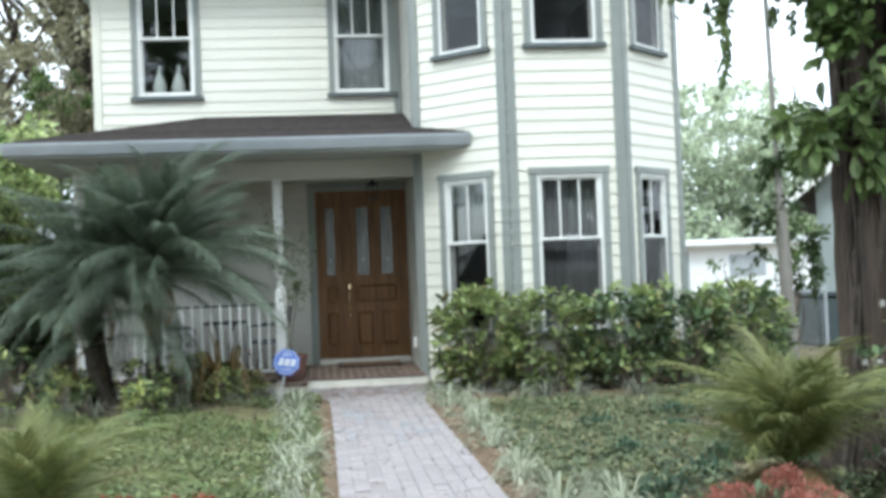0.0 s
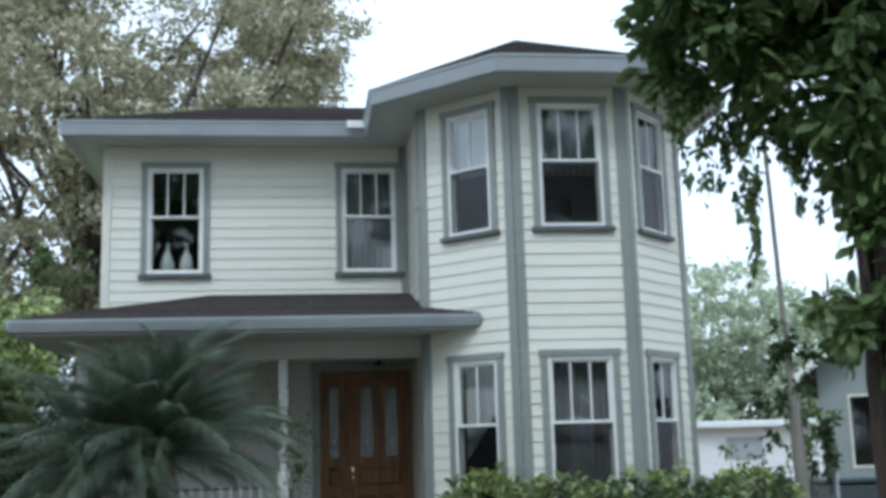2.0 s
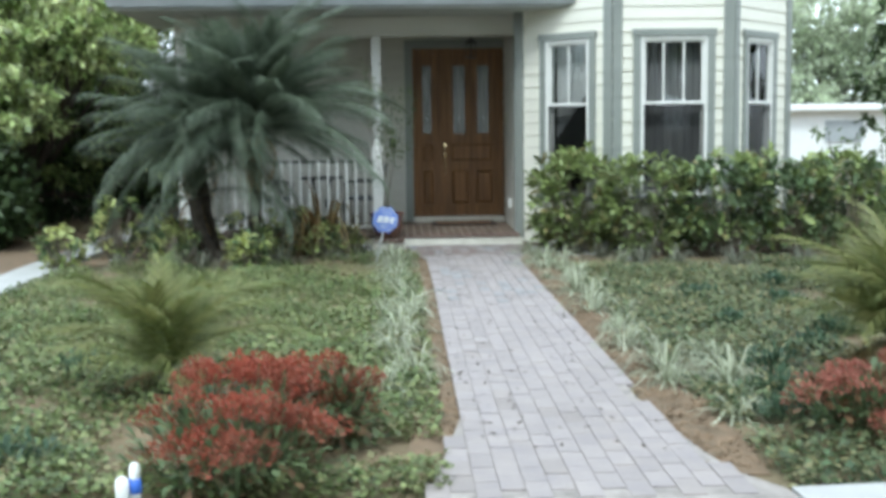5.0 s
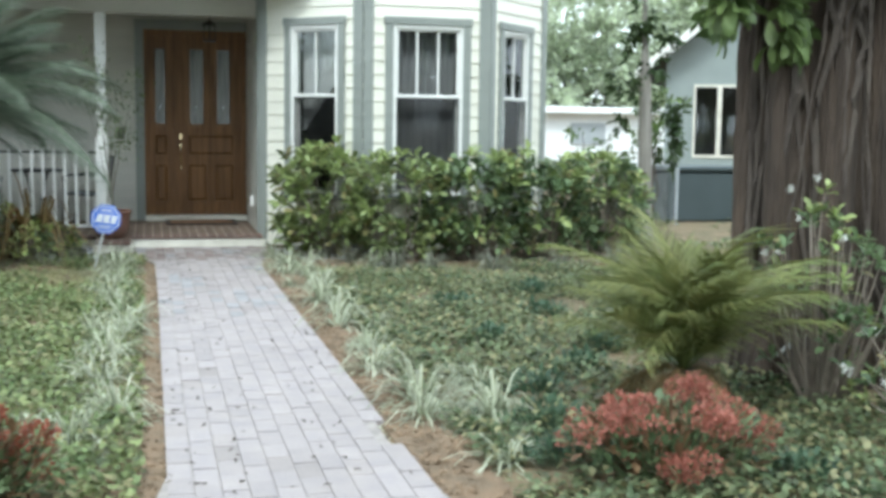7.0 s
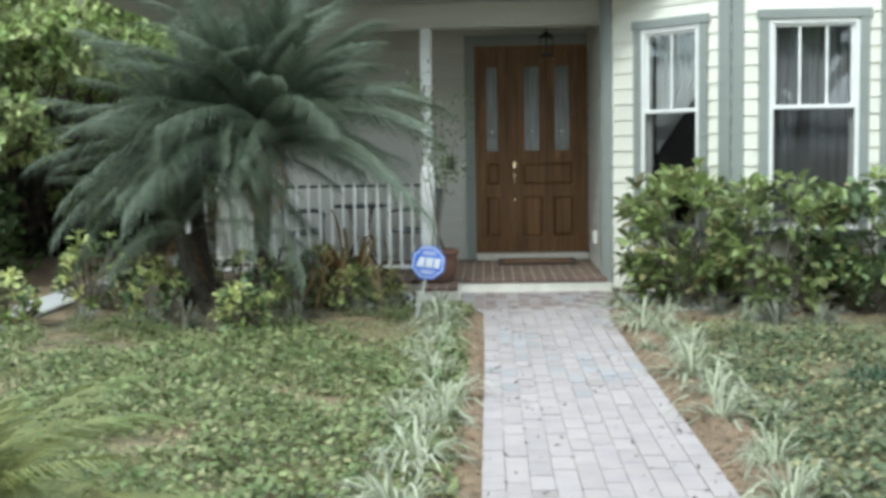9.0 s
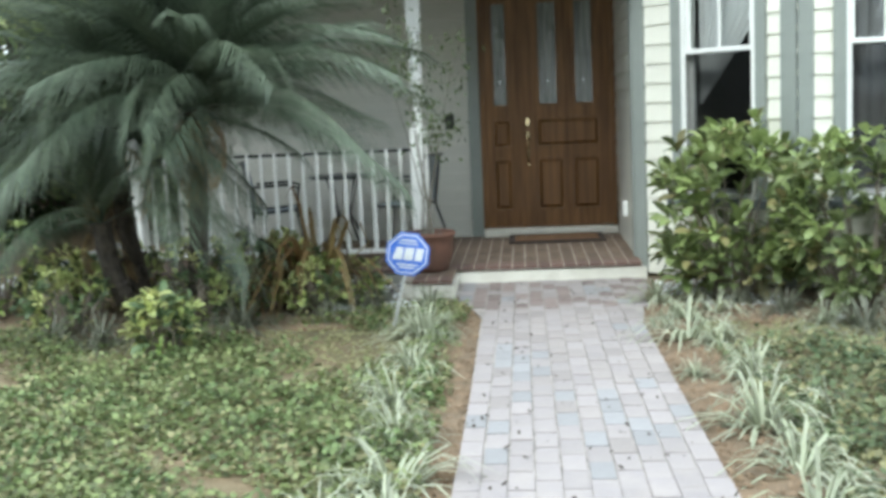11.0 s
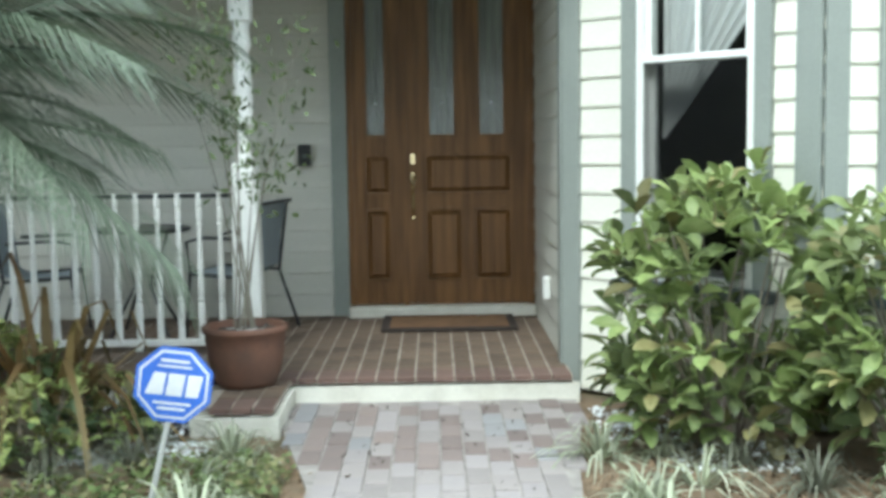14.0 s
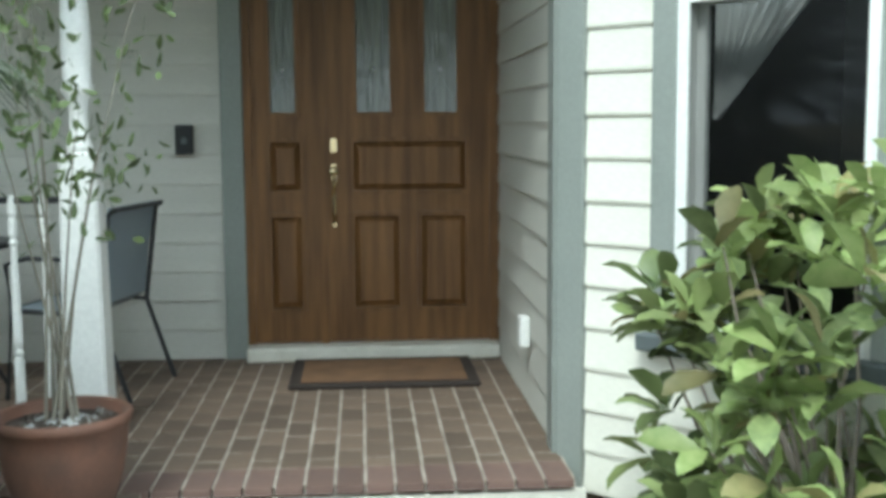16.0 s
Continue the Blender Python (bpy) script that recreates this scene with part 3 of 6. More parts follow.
def leaf(name, x0, x1, z0, z1, holes, panels, parent):
    """Stiles and rails round the holes and sunk panels, each panel raised in its field."""
    bm = bmesh.new()
    cells = list(holes) + list(panels)
    xs = sorted({x0, x1, *[v for o in cells for v in o[:2]]})
    zs = sorted({z0, z1, *[v for o in cells for v in o[2:4]]})
    for p, q in zip(xs, xs[1:]):
        for a, b in zip(zs, zs[1:]):
            if not any(o[0] <= (p + q) / 2 <= o[1] and o[2] <= (a + b) / 2 <= o[3] for o in cells):
                add_box(bm, p, q, FY, FY + 0.045, a, b)
    bmesh.ops.remove_doubles(bm, verts=bm.verts, dist=1e-4)
    ob = part(name, bm, DOORWOOD, parent)
    for o in panels:
        bm = bmesh.new()
        add_box(bm, o[0], o[1], FY + 0.02, FY + 0.03, o[2], o[3])
        a, b = 0.026, 0.052
        v0 = [(o[0] + a, FY + 0.0195, o[2] + a), (o[1] - a, FY + 0.0195, o[2] + a), (o[1] - a, FY + 0.0195, o[3] - a), (o[0] + a, FY + 0.0195, o[3] - a)]
        v1 = [(o[0] + b, FY + 0.001, o[2] + b), (o[1] - b, FY + 0.001, o[2] + b), (o[1] - b, FY + 0.001, o[3] - b), (o[0] + b, FY + 0.001, o[3] - b)]
        lo, hi = [bm.verts.new(v) for v in v0], [bm.verts.new(v) for v in v1]
        bm.faces.new(hi)
        for k in range(4):
            bm.faces.new((lo[k], lo[(k + 1) % 4], hi[(k + 1) % 4], hi[k]))
        bmesh.ops.recalc_face_normals(bm, faces=bm.faces)
        part("door_panel", bm, DOORWOOD, ob)
    for o in list(holes) + list(panels):
        bm = bmesh.new()
        w = 0.022
        for p, q, a, b in ((o[0], o[0] + w, o[2], o[3]), (o[1] - w, o[1], o[2], o[3]), (o[0] + w, o[1] - w, o[2], o[2] + w), (o[0] + w, o[1] - w, o[3] - w, o[3])):
            add_box(bm, p, q, FY - 0.012, FY + 0.019, a, b)
        part("moulding", bm, DOORWOOD, ob)
    for o in holes:
        g = part("glass_pane", box(o[0], o[1], FY + 0.015, FY + 0.021, o[2], o[3]), LEADED, ob, "leaded obscure glass pane")
        c, w = (o[0] + o[1]) / 2, o[1] - o[0]
        for dx in (-0.24 * w, 0.0, 0.24 * w):
            part("lead_strip", box(c + dx - 0.0018, c + dx + 0.0018, FY + 0.011, FY + 0.0148, o[2] + 0.20, o[3]), LEAD, ob)
        for s in (-1, 1):
            part("lead_strip", box(c - 0.0018, c + 0.0018, FY + 0.0105, FY + 0.0144, 0, 0.13), LEAD, ob, m=Matrix.Translation((c, 0, o[2] + 0.21)) @ pose(0, 0, 0, 0, s * 150, 0) @ Matrix.Translation((-c, 0, 0)))
        bb = bmesh.new()
        bmesh.ops.create_icosphere(bb, subdivisions=1, radius=0.012, matrix=Matrix.Translation((c, FY + 0.012, o[2] + 0.24)))
        part("glass_jewel", bb, SIGNWHITE_JEWEL, ob)
    return ob


GT, GB = 2.36, 1.36
leaf("sidelight", -0.41, -0.075, 0.20, 2.50, [(-0.335, -0.165, GB, GT)], [(-0.34, -0.145, 0.965, 1.255), (-0.34, -0.145, 0.36, 0.875)], door)
dl = leaf("door_leaf", -0.035, 0.80, 0.20, 2.50, [(0.10, 0.315, GB, GT), (0.445, 0.655, GB, GT)], [(0.08, 0.70, 0.965, 1.255), (0.08, 0.355, 0.36, 0.875), (0.425, 0.70, 0.36, 0.875)], door)
hb = bmesh.new()
add_box(hb, -0.014, 0.020, FY - 0.010, FY - 0.001, 1.18, 1.25)
add_box(hb, -0.012, 0.018, FY - 0.010, FY - 0.001, 1.03, 1.12)
add_box(hb, -0.008, 0.014, FY - 0.010, FY - 0.001, 0.80, 0.84)
add_tube(hb, [(0.003, FY - 0.01, 1.05), (0.003, FY - 0.06, 1.03), (0.003, FY - 0.07, 0.95), (0.003, FY - 0.055, 0.87), (0.003, FY - 0.01, 0.825)], [0.011, 0.013, 0.014, 0.012, 0.011])
part("door_handle", hb, BRASS, dl, "polished brass entry handle")
kb = bmesh.new()
bmesh.ops.create_uvsphere(kb, u_segments=12, v_segments=8, radius=0.027, matrix=Matrix.Translation((0.003, FY - 0.03, 1.085)))
part("door_knob", kb, BRASS, dl, "polished brass knob", smooth=True)

# ---- leaf and scatter helpers ----
rng = np.random.default_rng(7)


def soup(V, F, material, smooth=False):
    me = bpy.data.meshes.new("mesh")
    V, F = np.asarray(V, float).reshape(-1, 3), np.asarray(F, int)
    k = F.shape[1]
    me.vertices.add(len(V))
    me.vertices.foreach_set("co", V.ravel())
    me.loops.add(F.size)
    me.loops.foreach_set("vertex_index", F.ravel())
    me.polygons.add(len(F))
    me.polygons.foreach_set("loop_start", np.arange(0, F.size, k))
    me.polygons.foreach_set("loop_total", np.full(len(F), k))
    me.update(calc_edges=True)
    me.materials.append(material)
    if smooth:
        me.polygons.foreach_set("use_smooth", np.ones(len(F), bool))
    return me


def unit(v):
    return v / np.maximum(np.linalg.norm(v, axis=-1, keepdims=True), 1e-9)


def frames_from(d, roll=None):
    """Rotations whose second column is d (a leaf's length), third column its face."""
    d = unit(d)
    up = np.where(np.abs(d[:, 2:3]) > 0.95, [[1.0, 0, 0]], [[0, 0, 1.0]])
    x = unit(np.cross(d, up))
    z = np.cross(x, d)
    if roll is not None:
        c, s = np.cos(roll)[:, None], np.sin(roll)[:, None]
        x, z = x * c + z * s, z * c - x * s
    return np.stack([x, d, z], -1)


def scatter(T, F, P, R, S):
    """Copies of template T (k,3), F at places P with turns R and sizes S, as one soup."""
    T, F = np.asarray(T, float), np.asarray(F, int)
    V = np.einsum("nij,kj->nki", R, T) * np.asarray(S).reshape(-1, 1, 1) + P[:, None, :]
    return V.reshape(-1, 3), (F[None] + (np.arange(len(P)) * len(T))[:, None, None]).reshape(-1, F.shape[1])


SMALL_T = [(0, 0, 0), (0.28, 0.45, 0.06), (0, 1, -0.08), (-0.28, 0.45, 0.06), (0, 0.5, -0.02)]
SMALL_F = [(0, 1, 4), (1, 2, 4), (2, 3, 4), (3, 0, 4)]
BIG_T = [(0, 0, 0), (0.10, 0.22, 0.03), (0.20, 0.6, 0.05), (0.13, 0.87, 0.0), (0, 1, -0.08), (-0.13, 0.87, 0.0), (-0.20, 0.6, 0.05), (-0.10, 0.22, 0.03), (0, 0.3, 0.0), (0, 0.72, 0.0)]
BIG_F = [(0, 1, 8), (1, 2, 8), (2, 9, 8), (2, 3, 9), (3, 4, 9), (4, 5, 9), (5, 6, 9), (6, 8, 9), (6, 7, 8), (7, 0, 8)]
BLADE_T = [(-0.5, 0, 0), (0.5, 0, 0), (-0.42, 0.4, 0.16), (0.42, 0.4, 0.16), (-0.3, 0.75, 0.16), (0.3, 0.75, 0.16), (-0.05, 1.05, 0.0), (0.05, 1.05, 0.0)]
BLADE_F = [(0, 1, 3, 2), (2, 3, 5, 4), (4, 5, 7, 6)]


def ball(n, flat=0.0):
    v = unit(rng.normal(size=(n, 3)))
    if flat:
        v[:, 2] = np.abs(v[:, 2]) * (1 - flat) + flat * v[:, 2]
    return v


def crown(blobs, n, size, material, T=SMALL_T, F=SMALL_F, shell=0.45, droop=0.2, jitter=0.35, per=26, tight=0.11):
    """Leaves in the outer part of several overlapping lumps (x, y, z, rx, ry, rz), with clumps and gaps."""
    Ps = []
    vol = np.array([b[3] * b[4] * b[5] for b in blobs]) ** 0.67
    for b, m in zip(blobs, (n * vol / vol.sum()).astype(int)):
        clumps = max(4, m // per)
        c = ball(clumps) * (shell + (1 - shell) * rng.random((clumps, 1)) ** 0.5)
        pick = rng.integers(0, clumps, m)
        p = c[pick] + rng.normal(size=(m, 3)) * tight
        Ps.append((p * np.array(b[3:6]) + np.array(b[:3]), unit(p)))
    P = np.concatenate([p for p, _ in Ps])
    N = np.concatenate([q for _, q in Ps])
    d = unit(N + rng.normal(size=P.shape) * 0.9 - np.array([0, 0, droop]))
    S = size * (1 - jitter + 2 * jitter * rng.random(len(P)))
    V, Fa = scatter(T, F, P, frames_from(d, rng.uniform(-1.2, 1.2, len(P))), S)
    return soup(V, Fa, material)


def limbs(base, tips, r0, material, sag=0.0, sides=7, trunk=None):
    """A trunk and limbs that taper to their tips."""
    bm = bmesh.new()
    base = Vector(base)
    fork = Vector(trunk) if trunk else base
    if trunk:
        n = 7
        path = [base.lerp(fork, i / n) + Vector((rng.normal() * r0 * 0.25, rng.normal() * r0 * 0.25, 0)) * (0 < i < n) for i in range(n + 1)]
        add_tube(bm, path, [r0 * (1.35 if i == 0 else 1 - 0.25 * i / n) for i in range(n + 1)], 12)
    for tip in tips:
        tip = Vector(tip)
        mid = fork.lerp(tip, 0.5) + Vector((rng.normal(), rng.normal(), rng.normal() + 0.3)) * (tip - fork).length * 0.08
        q = [fork, fork.lerp(mid, 0.5) + Vector((0, 0, sag)), mid, mid.lerp(tip, 0.5), tip]
        r = r0 * (0.55 if trunk else 0.8)
        add_tube(bm, q, [r, r * 0.75, r * 0.5, r * 0.3, r * 0.1], sides)
    bmesh.ops.recalc_face_normals(bm, faces=bm.faces)
    return bm


# ---- palms ----
def frond_mesh(length, pairs, leaflet, arch, material, width=0.012, droop=0.35):
    """A feather frond along +y that arches down; z up."""
    V, F = [], []
    def at(t):
        return np.array([0.0, length * t * (1 - 0.12 * arch * t), length * arch * (0.55 * t - 1.0 * t * t)])
    for i in range(10):
        a, b = at(i / 10), at((i + 1) / 10)
        w0, w1 = 0.009 * (1 - i / 11), 0.009 * (1 - (i + 1) / 11)
        k = len(V)
        V += [a + (-w0, 0, 0), a + (w0, 0, 0), b + (w1, 0, 0), b + (-w1, 0, 0), a + (0, 0, -w0 * 1.5), b + (0, 0, -w1 * 1.5)]
        F += [(k, k + 1, k + 2, k + 3), (k, k + 4, k + 5, k + 3), (k + 1, k + 2, k + 5, k + 4)]
    for i in range(pairs):
        t = 0.12 + 0.87 * i / pairs
        p, tan = at(t), unit(at(min(t + 0.03, 1.0)) - at(t - 0.03))
        ll = leaflet * (0.55 + 0.9 * math.sin(math.pi * (0.15 + 0.75 * t))) * (0.85 + 0.3 * rng.random())
        for s in (-1, 1):
            out = unit(np.array([s * (1.0 - 0.45 * t), 0, 0]) + tan * (0.55 + 0.5 * t) + np.array([0, 0, 0.25 - 0.1 * rng.random()]))
            side = unit(np.cross(out, (0, 0, 1.0))) * width / 2
            m = p + out * ll * 0.5
            e = p + out * ll + np.array([0, 0, -droop * ll * (0.6 + 0.8 * rng.random())])
            k = len(V)
            V += [p - side, p + side, m + side, m - side, e + side * 0.15, e - side * 0.15]
            F += [(k, k + 1, k + 2, k + 3), (k + 3, k + 2, k + 4, k + 5)]
    return soup(V, F, material)


FRONDS = [frond_mesh(1.18 + 0.10 * i, 84, 0.20, 0.26 + 0.12 * i, L_PALM, width=0.0068, droop=0.6) for i in range(5)]
DRYFRONDS = [frond_mesh(0.75, 40, 0.13, 0.8, L_DRY, width=0.008, droop=0.9)]
YOUNG = [frond_mesh(0.70 + 0.07 * i, 40, 0.17, 0.28 + 0.15 * i, L_PALM2, width=0.008, droop=0.5) for i in range(4)]


def palm(x, y, lean, h, count, scale, label, meshes=FRONDS, dry=4, trunk_r=0.065, low=-0.35, sweep=104):
    e = empty("palm_tree", pose(x, y, 0), label, "palm")
    top = Vector((lean[0], lean[1], h))
    n = 9
    path = [Vector((0, 0, -0.04)).lerp(top, i / n) + Vector((lean[0] * 0.25 * math.sin(math.pi * i / n), 0, 0)) for i in range(n + 1)]
    bm = bmesh.new()
    add_tube(bm, path, [trunk_r * (1.25 if i == 0 else 1.0 + 0.12 * (i % 2)) for i in range(n + 1)], 10)
    for i in range(int(h / 0.05)):
        a, t = i * 2.4, i * 0.05 / h
        c = Vector((0, 0, 0)).lerp(top, t) + Vector((lean[0] * 0.25 * math.sin(math.pi * t), 0, 0))
        v = Vector((math.cos(a), math.sin(a), 0.5)) * trunk_r * 1.35
        add_tube(bm, [c + v * 0.6, c + v * 1.05], [0.02, 0.008], 5)
    bmesh.ops.recalc_face_normals(bm, faces=bm.faces)
    part("trunk", bm, PALMBARK, e)
    for i in range(count):
        az = i * 137.5 + rng.normal() * 8
        f = i / count
        el = 86 - sweep * f ** 1.3 + rng.normal() * 6
        el = max(el, math.degrees(low))
        s = scale * (0.92 + 0.14 * min(1, f * 2) + 0.06 * rng.normal())
        part("frond", meshes[int(rng.integers(len(meshes)))], None, e, m=Matrix.Translation(top) @ pose(0, 0, 0, el, rng.normal() * 12, az) @ Matrix.Diagonal((s, s, s, 1)))
    for i in range(dry):
        part("frond", DRYFRONDS[0], None, e, "brown dried frond", m=Matrix.Translation(top) @ pose(0, 0, -0.02 * h, -(8 if h < 0.3 else 48) - 12 * rng.random(), rng.normal() * 15, i * 90 + 40 * rng.random()) @ Matrix.Diagonal((scale * 0.8,) * 3 + (1,)))
    return e


palm(-2.34, -3.46, (0.10, 0.0), 1.45, 84, 1.02, "pygmy date palm with feathery grey-green fronds beside the porch", low=-0.2, sweep=93)
palm(-2.78, -3.10, (-0.16, 0.0), 1.26, 56, 0.98, "pygmy date palm leaning from a shared clump before the porch", low=-0.5, sweep=115)
palm(-2.70, -3.45, (-0.25, 0.0), 0.70, 12, 0.75, "short pygmy date palm with drooping fronds in the clump", dry=2)
palm(-1.95, -9.90, (0.0, 0.0), 0.10, 28, 0.84, "low young palm with yellow-green fronds in the lawn", YOUNG, 3, 0.05, low=0.3, sweep=66)
palm(2.14, -10.14, (0.0, 0.0), 0.22, 46, 0.86, "young palm with yellow-green fronds behind red flowers", YOUNG, 8, 0.05, low=0.5, sweep=54)

# ---- hedge shrubs ----
L_OLD = leaf_mat("olive_old_leaf", (0.20, 0.20, 0.08), (0.30, 0.26, 0.12), spread=0.9)
HEDGE_T = np.array(BIG_T) * [1.18, 1, 1.7]

# hedge leaf lightened for the two nearest shrubs; skylight put into the colour
L_HEDGELIT = leaf_mat("skylit_hedge_leaf", (0.115, 0.16, 0.062), (0.29, 0.335, 0.145), spread=1.1, rough=0.38)
HEDGE_LEAF = {mt: soup(HEDGE_T, BIG_F, mt, True) for mt in (L_HEDGE, L_HEDGE2, L_OLD, L_HEDGELIT)}
TWIG = mat("pale_hedge_twig", (0.30, 0.255, 0.21), (0.20, 0.165, 0.135), rough=0.9, scale=8, bump=0.3)


def shrub(x, y, rx, ry, h, leaves, label, singles=0, size=0.14, m1=L_HEDGE, m2=L_HEDGE2, name="hedge_shrub", group="hedge shrubs along the bay", young=0.2, low=0.12):
    """Twigs that end in whorls of leaves; the leaves nearest the walk are single parts."""
    e = empty(name, pose(x, y, 0), label, "shrub", group)
    n = max(6, leaves // 8)
    v = ball(n)
    if name == "hedge_shrub":
        v = np.sign(v) * np.abs(v) ** 0.75
    r = 0.55 + 0.45 * rng.random((n, 1)) ** 0.6
    tips = v * r * np.array([rx, ry, h * 0.5]) + np.array([0, 0, h * 0.5])
    tips[:, 2] = np.clip(tips[:, 2] + rng.normal(size=n) * 0.05, low, h * 1.1)
    bm = bmesh.new()
    for t in tips[:: max(1, n // 34)]:
        b = Vector((t[0] * 0.25 + rng.normal() * 0.03, t[1] * 0.25, -0.03))
        q = Vector(t)
        add_tube(bm, [b, b.lerp(q, 0.5) + Vector((rng.normal() * 0.03, rng.normal() * 0.03, 0.03)), q], [0.011, 0.007, 0.003], 5)
    part("branchwork", bm, TWIG, e)["kind"] = "stuff"
    per = 7
    P = np.repeat(tips, per, 0) + rng.normal(size=(n * per, 3)) * 0.012
    a = np.tile(np.arange(per) * 2 * math.pi / per * 1.6, n) + np.repeat(rng.random(n) * 6.3, per)
    rise = np.tile(np.linspace(0.15, 1.1, per), n)
    ax = unit(np.repeat(v, per, 0) * 0.7 + np.array([0, 0, 0.9]) + rng.normal(size=P.shape) * 0.12)
    side = unit(np.cross(ax, np.array([0.3, 0.2, 1.0])))
    oth = np.cross(ax, side)
    d = unit((side * np.cos(a)[:, None] + oth * np.sin(a)[:, None]) * np.cos(rise)[:, None] + ax * np.sin(rise)[:, None])
    S = size * (0.65 + 0.55 * rng.random(len(P)))
    R = frames_from(d, rng.normal(size=len(P)) * 0.35)
    isyoung = np.repeat((rng.random(n) < young) | (tips[:, 2] > h * 0.93), per)
    front = np.argsort(P[:, 1] * 1.0 - P[:, 2] * 0.3)[:singles]
    single = np.zeros(len(P), bool)
    single[front] = True
    for i in front:
        m = Matrix.Identity(4)
        for rr in range(3):
            for cc in range(3):
                m[rr][cc] = R[i][rr][cc] * S[i]
            m[rr][3] = P[i][rr]
        part("leaf", HEDGE_LEAF[L_OLD if rng.random() < 0.10 else (m2 if isyoung[i] else m1)], None, e, m=m)
    old = (rng.random(len(P)) < 0.08) & ~single
    for sel, mt in ((~isyoung & ~single & ~old, m1), (isyoung & ~single & ~old, m2), (old, L_OLD)):
        if sel.sum():
            V, F = scatter(HEDGE_T, BIG_F, P[sel], R[sel], S[sel])
            tagged(part("foliage", soup(V, F, mt), None, e), kind="stuff")
    return e


HL = "glossy broad-leaved evergreen hedge shrub against the bay"
shrub(1.42, -2.98, 0.53, 0.50, 1.14, 1300, HL + ", pale new tips", 330, 0.15, L_HEDGELIT, young=0.5)
shrub(2.15, -3.52, 0.55, 0.50, 1.10, 1400, HL, 200, 0.14, L_HEDGELIT, young=0.3)
shrub(2.95, -3.60, 0.58, 0.50, 1.08, 1500, HL, 60)
shrub(3.75, -3.42, 0.58, 0.50, 1.10, 1400, HL)
shrub(4.55, -2.95, 0.58, 0.55, 1.06, 1400, HL)
shrub(5.05, -2.40, 0.40, 0.45, 0.85, 700, HL + ", lower at the end")

# variegated shrubs under the palms
VL = "low shrub with yellow and green variegated leaves under the palms"
for x, y, r, h in ((-2.24, -4.50, 0.19, 0.36), (-3.95, -2.95, 0.34, 0.60), (-1.95, -2.85, 0.3, 0.55), (-3.35, -3.0, 0.25, 0.42), (-4.3, -4.0, 0.25, 0.40)):
    shrub(x, y, r, r, h, 460, VL, 0, 0.095, L_HEDGE, L_VARI, "variegated_shrub", "variegated shrubs under the palms", 0.6, 0.06)
for x, y, r, h in ((-1.75, -2.95, 0.3, 0.42), (-3.5, -3.1, 0.3, 0.36), (-2.05, -3.2, 0.28, 0.34), (-1.3, -2.95, 0.22, 0.26), (-2.3, -3.6, 0.32, 0.42), (-3.1, -3.75, 0.3, 0.36), (-2.5, -2.75, 0.3, 0.45), (-3.1, -2.6, 0.3, 0.45), (-1.7, -2.5, 0.22, 0.32), (-1.55, -3.25, 0.24, 0.30)):
    shrub(x, y, r, r * 0.8, h, 420, "small green leafy shrub with pale tips before the porch", 0, 0.08, L_HEDGE, L_VARI, "bed_shrub", "small shrubs in the porch bed", 0.5, 0.05)


# ---- blade tufts ----
def tuft_mesh(n, length, width, mat_, spread=0.9):
    az = rng.random(n) * 2 * math.pi
    el = radians(80) - spread * rng.random(n)
    d = np.stack([np.cos(az) * np.cos(el), np.sin(az) * np.cos(el), np.sin(el)], -1)
    P = np.stack([np.cos(az), np.sin(az), 0 * az], -1) * rng.random((n, 1)) * 0.05
    V, F = [], []
    side = unit(np.cross(d, np.array([0, 0, 1.0])))
    L = length * (0.6 + 0.6 * rng.random(n))
    for i in range(n):
        k = len(V)
        for j in range(5):
            t = j / 4
            p = P[i] + d[i] * L[i] * t + np.array([0, 0, -0.85 * L[i] * t * t * math.cos(el[i]) - 0.42 * L[i] * t ** 2.5])
            w = width * (1 - t ** 2) * 0.5 + 0.0006
            V += [p - side[i] * w, p + side[i] * w]
        F += [(k + 2 * j, k + 2 * j + 1, k + 2 * j + 3, k + 2 * j + 2) for j in range(4)]
    V = np.array(V)
    V[:, 2] = np.maximum(V[:, 2], 0.0)
    return soup(V, F, mat_)


TUFTS = [tuft_mesh(n, 0.50, 0.014, L_STRIPE, sp) for n, sp in ((95, 1.3), (60, 1.4), (80, 1.15), (45, 1.35), (110, 1.4))]
GREYTUFTS = [tuft_mesh(110, 0.50, 0.010, MOSS, 1.2) for _ in range(2)]


def tuft(x, y, s, label="clump of striped border grass beside the brick walk", kind=TUFTS, group="border grass clumps"):
    x, y = x + 0.05 * rng.normal(), y + 0.08 * rng.normal()
    ob = new("border_grass", kind[int(rng.integers(len(kind)))])
    ob.matrix_world = pose(x, y, -0.028, 0, 0, rng.random() * 360) @ Matrix.Diagonal((s * 1.12, s * 1.12, s * 1.05, 1))
    return tagged(ob, label, "grass clump", group)


